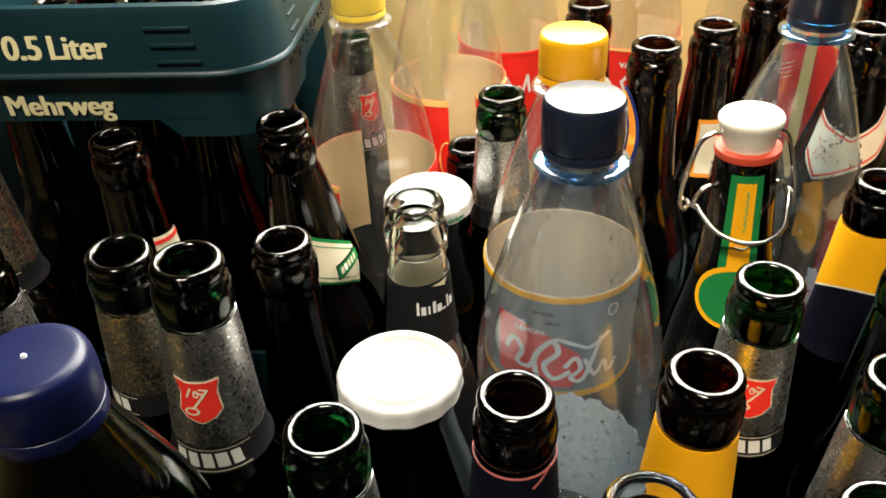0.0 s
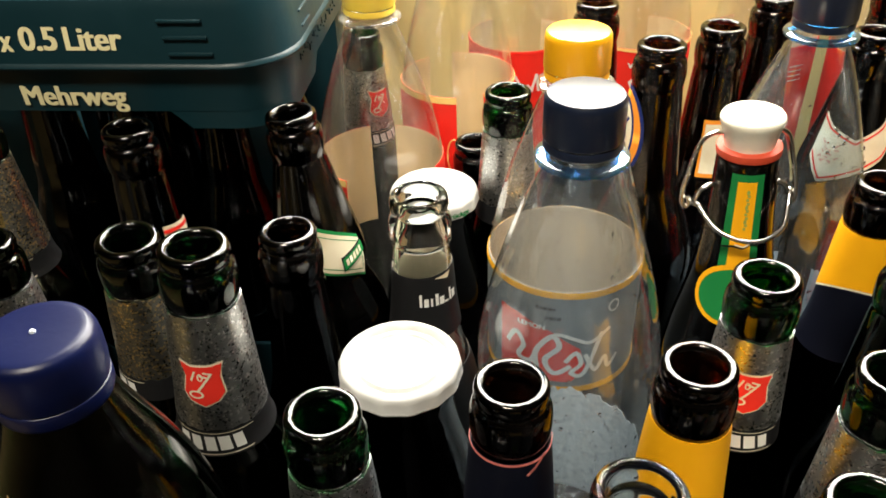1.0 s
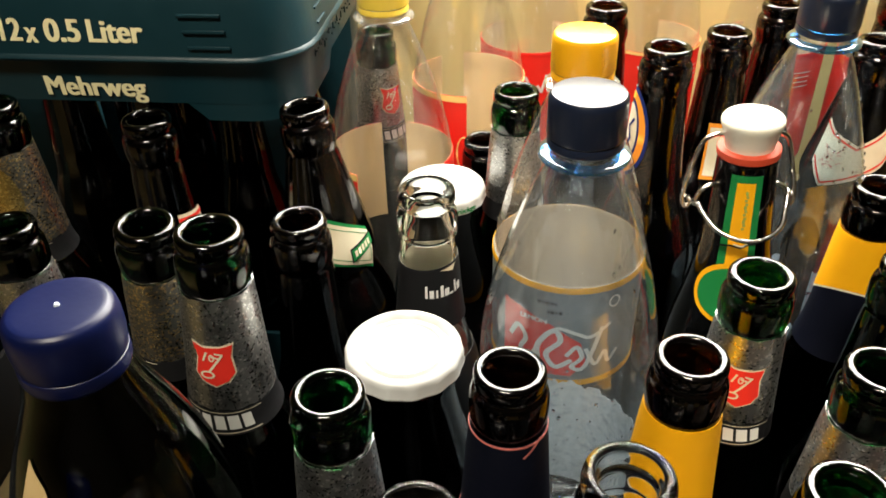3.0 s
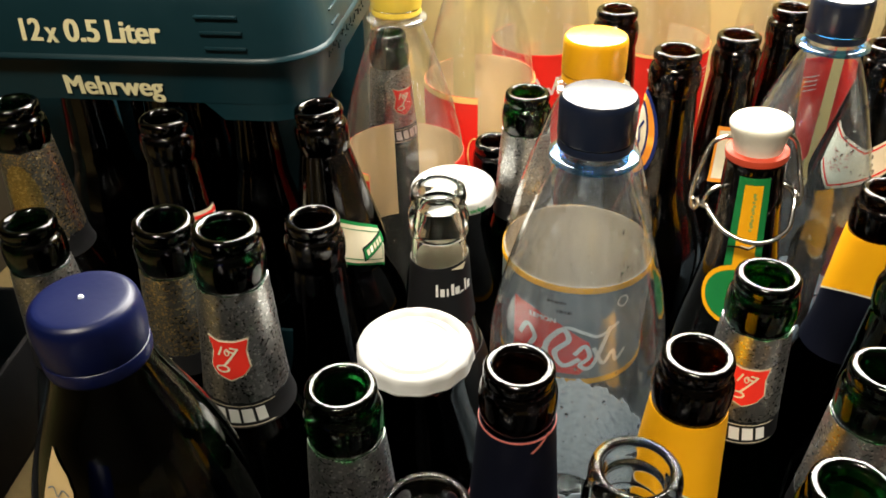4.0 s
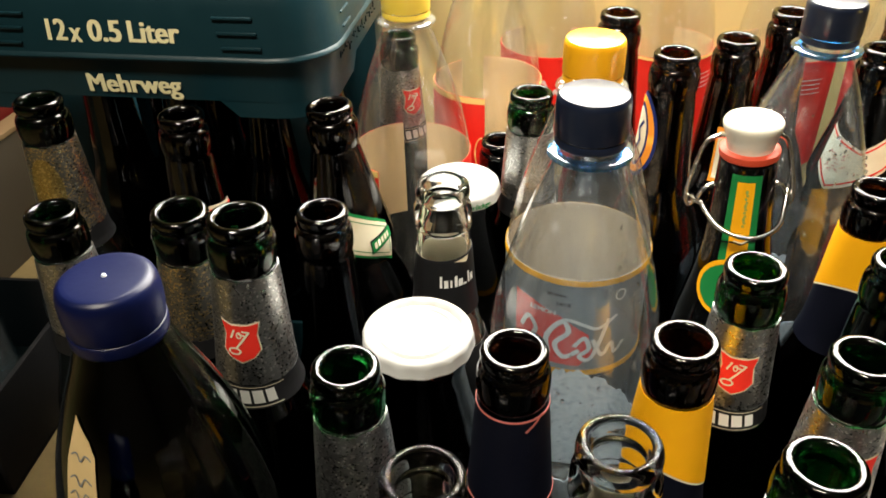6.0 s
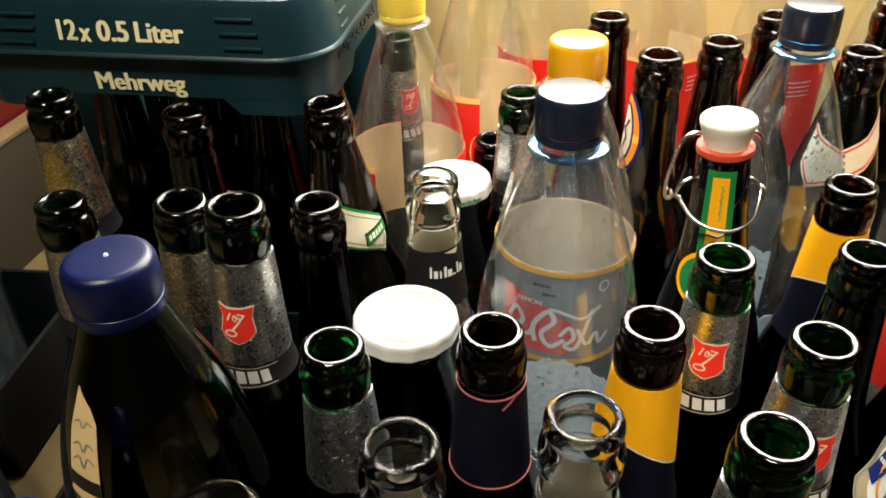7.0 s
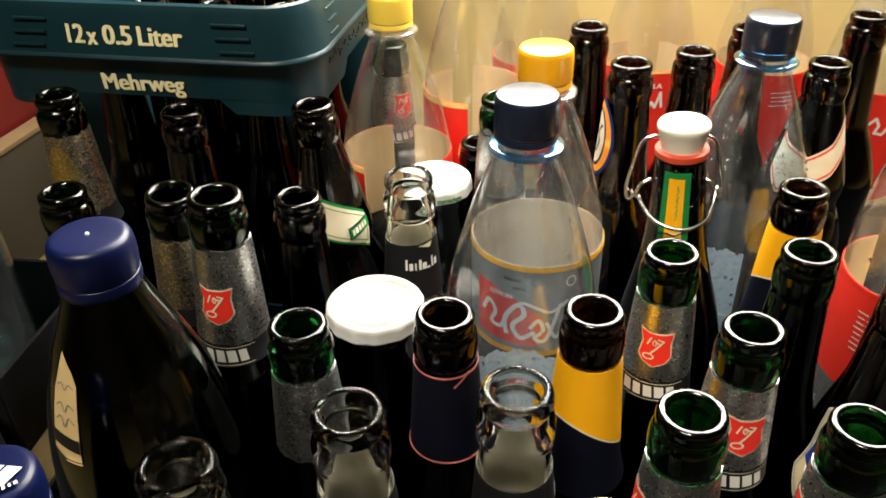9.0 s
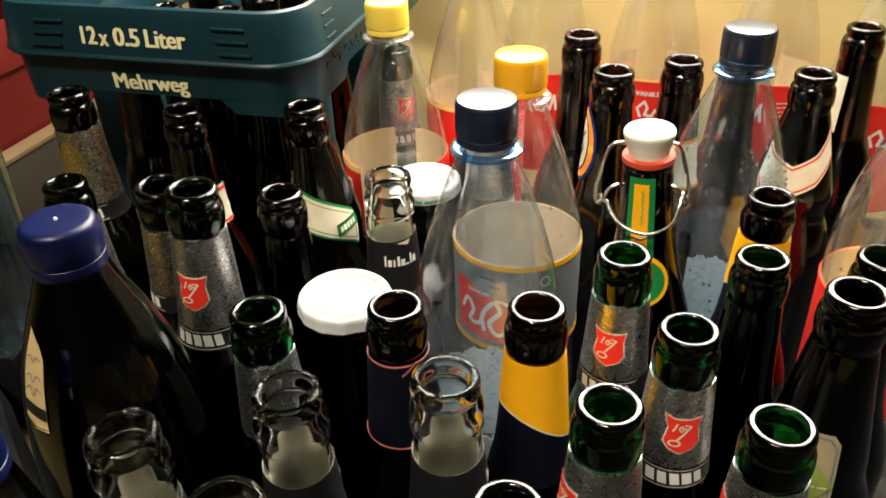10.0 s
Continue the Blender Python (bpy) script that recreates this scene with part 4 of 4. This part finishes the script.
decal("script_stroke", stroke([(0.003, 0.008), (0.007, 0.002), (0.002, -0.006), (0.0, -0.014), (0.006, -0.012)], 0.0022), pr, -42, 0.142, WHITEINK, lab, 0.0014)


def cola_bottle(x, y, a0, a1, label, word=None, word_angle=0.0, top=0.189, script=True, edge=RED):
    b, pr = pet_bottle(x, y, 0.318, label, PET, PETCLEARRING, YELLOWCAP, "yellow ribbed screw cap")
    lab = part("body_label", sleeve(pr, 0.090, top, a0, a1), [RED, PAPERBACK], b, "red label with cream back")
    part("label_edge", sleeve(pr, top - 0.0025, top - 0.0002, a0, a1, 0.0010, 0.0002, rows=1), edge, lab)
    if word:
        decal("word", lettering(word, 0.0045), pr, word_angle, top - 0.014, WHITEINK, lab, 0.0014)
    if script:
        decal("script_stroke", stroke([(-0.010, -0.006), (-0.013, 0.002), (-0.007, 0.009), (-0.004, 0.003), (-0.006, -0.004), (0.0, -0.005), (0.003, 0.001), (0.006, -0.004), (0.010, 0.010), (0.012, -0.004)], 0.0024), pr, word_angle + 4, top - 0.030, WHITEINK, lab, 0.0014)
    for k in range(4 if script else 8):
        decal("small_bars", bars([0.005, 0.008, 0.004] if k % 3 else [0.007, 0.003, 0.006, 0.002], 0.0009, 0.001), pr, word_angle + 48, top - 0.016 - 0.004 * k, WHITEINK, lab, 0.0014)
    return b


b = cola_bottle(0.000, 0.585, 27, 187, "clear plastic cola bottle with red label torn open near wall", "1L", 34, 0.198, False, LABELGOLD)
flap = part("label_flap", sleeve(pet_outer(0.318), 0.090, 0.197, 212, 360), [RED, PAPERBACK], b, "red label flap with yellow top edge")
part("label_edge", sleeve(pet_outer(0.318), 0.1925, 0.1968, 212, 360, 0.0010, 0.0002, rows=1), LABELGOLD, flap)
decal("round_mark", ring_flat(0.0055, 0.014, 0.0012, 0, 0, 20), pet_outer(0.318), -3, 0.152, LABELGOLD, flap, 0.0014)
cola_bottle(0.050, 0.690, -150, 150, "clear plastic cola bottle with red label before wall")
cola_bottle(0.151, 0.690, -160, 160, "clear plastic cola bottle with red vanilla label before wall", "VANILLA", -2, edge=LABELGOLD)
cola_bottle(0.254, 0.688, -160, 160, "clear plastic cola bottle with red litre label before wall", "1L", -30)
cola_bottle(0.340, 0.652, -170, 130, "clear plastic cola bottle with plain red label before wall")
b = cola_bottle(0.296, 0.384, -165, 165, "clear wet plastic cola bottle with red label beside brown bottle", None, -92, 0.166, False)
drops(pet_outer(0.318), 90, 0.182, 0.24, 0.0004, 0.0014, b, 8)


# green bottle with the blue cap, and its neighbour
def capped_bottle(x, y, h, label, glass_mat, marked=False, girth=1.0):
    b = thing("wine_bottle" if not marked else "water_bottle", pose(x, y, 0), label, "bottle")
    outer = smooth_profile([(0.036, 0.0), (0.0415, 0.002), (0.0425, 0.008), (0.0425, 0.4 * h), (0.0422, 0.5 * h), (0.0412, 0.6 * h), (0.0380, 0.69 * h), (0.0330, 0.765 * h), (0.0265, 0.83 * h), (0.0195, 0.885 * h), (0.0158, h - 0.024), (0.0142, h - 0.018), (0.0140, h - 0.006), (0.0132, h - 0.003)], 3)
    outer = [(min(r, 0.0145 + (r - 0.0145) * girth) if r > 0.0145 else r, z) for r, z in outer]
    inner = [(r - 0.0034, z) for r, z in reversed(outer) if z > 0.006]
    part("glass_body", lathe([(0.0, 0.006)] + outer + inner + [(0.0, 0.010)], 56), glass_mat, b)
    cap = part("cap", lathe(smooth_profile([(0.0140, h - 0.0225), (0.0154, h - 0.0222), (0.0160, h - 0.0205), (0.0160, h - 0.0172), (0.0156, h - 0.0166), (0.0158, h - 0.0158), (0.0163, h - 0.011), (0.0162, h - 0.005), (0.0155, h - 0.0018), (0.0142, h - 0.0004), (0.0120, h + 0.0001), (0.0, h + 0.0004)], 3), 64), BLUECAP, b, "rounded blue plastic cap")
    part("cap_nub", lathe([(0.0, h + 0.0013), (0.0006, h + 0.0011), (0.0009, h + 0.0004), (0.0009, h - 0.0005)], 12), CAPPRINT, cap)
    if marked:
        for k, wd in enumerate((0.0045, 0.0045, 0.0055)):
            s = bars([wd], 0.0085, 0, x0=-0.0058 + 0.006 * k, slant=0.25)
            for v in s.verts:
                v.co.z = h + 0.0012
            part("cap_bar", s, CAPPRINT, cap, "pale slanted bar", normals=False)
        s = stroke(bez_flat([(-0.012, -0.0065), (-0.003, -0.0088), (0.006, -0.0076), (0.0125, -0.002)]), 0.0016)
        for v in s.verts:
            v.co.z = h + 0.0013
        part("cap_swoosh", s, CAPPRINT, cap, "pale curved line", normals=False)
    return b, outer


b, pr = capped_bottle(-0.104, 0.176, 0.297, "dark green glass bottle with rounded blue plastic cap", DEEPGREEN)
NAVY_Z = 0.234
lab = decal("body_label", poly([(-0.008, -0.020), (-0.002, -0.024), (0.0045, -0.024), (0.0045, 0.010), (0.002, 0.015), (-0.006, 0.022), (-0.0085, 0.006)]), pr, -18, NAVY_Z, LABELWARM, b, 0.0006, "cream label tinted as in yellow light, with black band")
decal("label_band", poly([(-0.008, -0.0165), (0.0045, -0.0185), (0.0045, -0.0125), (-0.008, -0.0105)]), pr, -18, NAVY_Z, BLACKPAPER, lab, 0.0010)
decal("label_line", stroke([(-0.008, -0.0195), (-0.002, -0.0225), (0.0045, -0.0225)], 0.0006), pr, -18, NAVY_Z, BLACKPAPER, lab, 0.0010)
for yy, wd in ((0.009, 0.0012), (0.0005, 0.0016), (-0.0055, 0.0020)):
    decal("script_stroke", stroke(bez_flat([(-0.006, yy), (-0.0035, yy + wd), (-0.0015, yy - wd), (0.0005, yy + wd), (0.003, yy)]), 0.0005), pr, -18, NAVY_Z, GREYLABEL, lab, 0.0010)
capped_bottle(-0.111, 0.097, 0.2515, "dark bottle with blue cap carrying pale slanted bars", DEEPGREEN, True, 0.42)


# jars with white lids
def lidded(x, y, h, label, words=False):
    b = thing("milk_bottle", pose(x, y, 0), label, "bottle")
    outer = smooth_profile([(0.029, 0.0), (0.0330, 0.002), (0.0340, 0.008), (0.0340, h - 0.10), (0.0332, h - 0.082), (0.0300, h - 0.060), (0.0250, h - 0.040), (0.0228, h - 0.024), (0.0232, h - 0.014), (0.0225, h - 0.004)], 3)
    inner = [(r - 0.003, z) for r, z in reversed(outer) if z > 0.006]
    part("glass_body", lathe([(0.0, 0.004)] + outer + inner + [(0.0, 0.009)], 48), DARKBROWN, b)
    n = 96
    bm = lathe([(0.0, h - 0.0016), (0.0160, h - 0.0019), (0.0172, h - 0.0008), (0.0178, h - 0.0008), (0.0190, h - 0.0024), (0.0204, h - 0.0022), (0.0216, h - 0.0004), (0.0226, h + 0.0003), (0.0245, h), (0.0257, h - 0.0012), (0.0262, h - 0.0028), (0.0262, h - 0.0066), (0.0266, h - 0.0076), (0.0262, h - 0.0085), (0.0245, h - 0.0085)], n)
    for v in bm.verts:
        if h - 0.0087 < v.co.z < h - 0.002:
            a = math.atan2(v.co.y, v.co.x)
            f = 1 + 0.012 * math.cos(a * 14)
            v.co.x *= f
            v.co.y *= f
    lid = part("lid", bm, LID, b, "white enamelled twist lid")
    if words:
        cyl = [(0.0264, 0.0), (0.0264, 1.0)]
        decal("lid_word", lettering("che zurückge", 0.0034), cyl, 22, h - 0.0055, GREENPAPER, lid, 0.0004)
        for yy, ws in ((0.005, [0.004, 0.007, 0.003]), (0.001, [0.006, 0.003, 0.006]), (-0.008, [0.003, 0.005])):
            s = bars(ws, 0.0012, 0.001, y0=yy, slant=0.2)
            for v in s.verts:
                v.co.z = h - 0.0009
            part("lid_bars", s, GREYLABEL, lid, normals=False)
    return b


lidded(-0.019, 0.2725, 0.2005, "dark brown glass milk bottle with plain white lid")
lidded(-0.0115, 0.436, 0.188, "dark glass bottle with printed white lid", True)


# ---- crate ----
def rounded_rect(w, d, r, n=6):
    pts = []
    for cx, cy, a0 in ((w / 2 - r, d / 2 - r, 0), (-w / 2 + r, d / 2 - r, 90), (-w / 2 + r, -d / 2 + r, 180), (w / 2 - r, -d / 2 + r, 270)):
        for i in range(n + 1):
            a = radians(a0 + 90 * i / n)
            pts.append((cx + r * math.cos(a), cy + r * math.sin(a)))
    return pts


def band(w, d, r, levels, closed_inner, n=6):
    """A crate band: levels of (grow, z) outside upwards; the wall comes back down inside."""
    bm = bmesh.new()
    rings = [[bm.verts.new((x, y, z)) for x, y in rounded_rect(w + 2 * g, d + 2 * g, max(0.002, r + g), n)] for g, z in levels + closed_inner]
    m = len(rings[0])
    for a, b in zip(rings, rings[1:] + rings[:1]):
        for i in range(m):
            j = (i + 1) % m
            bm.faces.new((a[i], a[j], b[j], b[i]))
    return bm


def bottle_crate(x, y, turn):
    c = thing("bottle_crate", pose(x, y, 0, 0, 0, turn), "dark teal plastic bottle crate with pale yellow words", "crate")
    w, d, r = 0.246, 0.330, 0.034
    f = -d / 2
    part("upper_band", band(w, d, r, [(-0.006, 0.2712), (0.0018, 0.2702), (0.0034, 0.2708), (0.0042, 0.2722), (0.0036, 0.2738), (0.0024, 0.2746), (-0.0010, 0.3020), (-0.0030, 0.3070)], [(-0.0060, 0.3080), (-0.0080, 0.3060), (-0.0085, 0.2720)]), CRATE, c, "upper rim band")
    part("lower_band", band(w, d, r, [(-0.0050, 0.2450), (-0.0045, 0.2440), (-0.0030, 0.2705)], [(-0.0070, 0.2719), (-0.0085, 0.2700), (-0.0090, 0.2450)]), CRATE, c, "lower rim band")
    part("foot_band", band(w - 0.05, d - 0.05, 0.012, [(0, 0.0), (0, 0.055)], [(-0.003, 0.055), (-0.003, 0.0)]), CRATE, c, "recessed foot band")
    for sx in (-1, 1):
        for sy in (-1, 1):
            part("corner_post", box(0.052, 0.030, 0.190, 0.006, 0.0555, x=sx * (w / 2 - 0.047), y=sy * (d / 2 - 0.080)), CRATE, c)
    part("crate_base", box(w - 0.06, d - 0.06, 0.006, 0.001, 0.0005), CRATE, c)
    rim = r - 0.0048
    turn_pts = [(w / 2 - r + rim * math.sin(radians(a)), -d / 2 + r - rim * math.cos(radians(a))) for a in range(0, 91, 10)]
    line = [(w / 2 - 0.070, -d / 2 + 0.0048, 0.2448), (w / 2 - 0.058, -d / 2 + 0.0048, 0.2335)] + [(px, py, 0.2335) for px, py in turn_pts] + [(w / 2 - 0.0048, -d / 2 + 0.085, 0.2335), (w / 2 - 0.0048, -d / 2 + 0.097, 0.2448)]
    for sx in (-1, 1):
        for sy in (-1, 1):
            bm = bmesh.new()
            rows = []
            for px, py, low in line:
                k = 1 - 0.004 / math.hypot(px, py)
                rows.append([bm.verts.new((sx * px * q, sy * py * q, z)) for q, z in ((1, low), (1, 0.2452), (k, 0.2452), (k, low))])
            for a, b in zip(rows, rows[1:]):
                for n in range(4):
                    bm.faces.new((a[n], b[n], b[(n + 1) % 4], a[(n + 1) % 4]))
            bm.faces.new(rows[0])
            bm.faces.new(rows[-1][::-1])
            part("corner_skirt", bm, CRATE, c)
    for k in range(3):
        for sx in (-1, 1):
            bm = box(0.024, 0.0030, 0.0016, 0.0006, 0.279 + 0.0085 * k, x=sx * (0.0735 - 0.002 * k) + 0.002, y=f - 0.0022 + 0.0010 * k)
            part("relief_line", bm, CRATE, c)
    for wall_x in (-1, 1):
        for k in range(3):
            bm = box(0.0016, 0.018, 0.0012, 0.0004, 0.279 + 0.0085 * k, x=wall_x * (w / 2 + 0.0022 - 0.0010 * k), y=f + 0.05)
            part("relief_line", bm, CRATE, c)
    rnd = random.Random(5)
    for k in range(26):
        part("relief_dot", box(0.0012, 0.0012, 0.0012 + 0.003 * (k % 3 == 0), 0.0003, 0.252 + 0.0065 * rnd.random(), x=w / 2 - 0.0036, y=f + 0.05 + 0.0042 * k), CRATE, c)
    for text, hgt, x0, x1, zc, lift in (("12", 0.0120, -0.0425, -0.0298, 0.2870, 0.0013), ("x", 0.0120, -0.0283, -0.0208, 0.2862, 0.0013), ("0.5", 0.0120, -0.0168, 0.0040, 0.2870, 0.0013),
                                        ("Liter", 0.0120, 0.0080, 0.0395, 0.2870, 0.0013), ("Mehrweg", 0.0116, -0.0280, 0.0320, 0.2530, -0.0029)):
        bm = lettering(text, hgt)
        lo, hi = min(v.co.x for v in bm.verts), max(v.co.x for v in bm.verts)
        lean = 0.12 if zc > 0.27 else -0.06
        for v in bm.verts:
            v.co = (x0 + (v.co.x - lo) / (hi - lo) * (x1 - x0), f - lift + v.co.y * lean - v.co.z, zc + v.co.y)
        part("word", bm, CRATEINK, c, "pale yellow words", normals=False)
    return c


bottle_crate(-0.203, 0.590, -2.5)

# ---- things at the shaded side ----
rc = thing("red_crate", pose(-0.65, 0.62, -0.006, 0, 0, -8), "red plastic crate standing behind the wooden box", "crate")
part("crate_wall", band(0.36, 0.26, 0.02, [(0, 0.0), (0, 0.19), (0.006, 0.195), (0.006, 0.24)], [(-0.004, 0.24), (-0.004, 0.0)]), REDCRATE, rc)
part("crate_rib", box(0.012, 0.012, 0.18, 0.002, 0.005, x=0.10, y=-0.134), REDCRATE, rc)
part("crate_rib", box(0.012, 0.012, 0.18, 0.002, 0.005, x=0.0, y=-0.134), REDCRATE, rc)

wb = thing("wooden_box", pose(-0.462, 0.540, -0.006, 0, 0, -6), "wooden box with raw top edge beside the crate", "box")
part("side_board", box(0.016, 0.36, 0.120, 0.001, 0.0), BOARD, wb, "grey-brown board")
for yy in (0.172, -0.172):
    part("end_board", box(0.12, 0.016, 0.120, 0.001, 0.0, x=-0.0685, y=yy), BOARD, wb, "grey-brown board")
    part("top_edge", box(0.116, 0.020, 0.005, 0.001, 0.121, x=-0.069, y=yy), WOOD, wb, "raw wooden edge")
part("top_edge", box(0.020, 0.364, 0.005, 0.001, 0.121), WOOD, wb, "raw wooden edge")
for sz in (0.095, 0.035):
    screw = lathe([(0.0, 0.0022), (0.0022, 0.0018), (0.0034, 0.0), (0.0030, -0.001)], 14)
    bmesh.ops.transform(screw, matrix=pose(0.0084, 0.160, sz, 0, 90, 0), verts=screw.verts)
    part("screw", screw, STEEL, wb, "steel screw head")


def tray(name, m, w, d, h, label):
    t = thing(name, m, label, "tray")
    # black sheet that stands in for the shade on the floor
    part("tray_shade_sheet", box(w, d, 0.0050, 0.001, 0.0), BLACKBAG, t)
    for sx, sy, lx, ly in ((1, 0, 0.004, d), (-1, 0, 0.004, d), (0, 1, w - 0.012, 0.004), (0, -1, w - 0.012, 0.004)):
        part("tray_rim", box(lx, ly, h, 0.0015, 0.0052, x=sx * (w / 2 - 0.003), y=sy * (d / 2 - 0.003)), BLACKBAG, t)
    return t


# Tray widened beyond its left rim so the floor between the bottles stays dark.
tray("floor_shade_tray", pose(0.245, 0.215, -0.0055), 1.03, 1.06, 0.012, "flat black tray, its sheet extended under the bottles to darken the floor")
cb = thing("black_box", pose(-0.377, 0.398, -0.006), "low open black plastic box holding a bottle", "box")
part("box_base", box(0.130, 0.150, 0.004, 0.001, 0.0), BLACKBAG, cb)
for sx, sy, lx, ly in ((1, 0, 0.004, 0.150), (-1, 0, 0.004, 0.150), (0, 1, 0.122, 0.004), (0, -1, 0.122, 0.004)):
    part("box_wall", box(lx, ly, 0.070, 0.0012, 0.0042, x=sx * 0.0635, y=sy * 0.073), BLACKBAG, cb)
bb = thing("shopping_bag", pose(-0.345, 0.232, -0.006, 0, 0, -42), "crumpled black plastic bag lying in the shade", "bag")
bm = box(0.34, 0.15, 0.062, 0.020, 0.0)
bmesh.ops.subdivide_edges(bm, edges=bm.edges[:], cuts=4, use_grid_fill=True)
for v in bm.verts:
    if v.co.z > 0.004:
        v.co += 0.011 * noise.noise_vector(v.co * 26)
part("bag_skin", bm, BLACKBAG, bb)

# pale bottle in the shade
tb, pr = pet_bottle(-0.396, 0.412, 0.315, "pale teal plastic bottle with small red mark", PETTEAL, PETRING, NAVYCAP, "navy ribbed screw cap")
tb.matrix_basis = pose(-0.396, 0.412, -0.0015)
decal("red_mark", poly([(-0.004, -0.0015), (0.004, 0.0005), (0.004, 0.0025), (-0.004, 0.0005)]), pr, 70, 0.150, RED, tb, 0.0006)

# bottles standing in the crate
first = None
for gx in range(3):
    for gy in range(4):
        m = Matrix.Translation((-0.203, 0.590, 0)) @ Matrix.Rotation(radians(-2.5), 4, "Z") @ Matrix.Translation(((gx - 1) * 0.0585, (gy - 1.5) * 0.064, 0.0068))
        if first is None:
            first, pr = brown_beer(0, 0, 0.262, "open dark brown beer bottle standing in the crate", DARKBROWN, 0.0275)
            first.matrix_basis = m
            tagged(first, group="bottles in the crate")
        else:
            copy_thing(first, m)
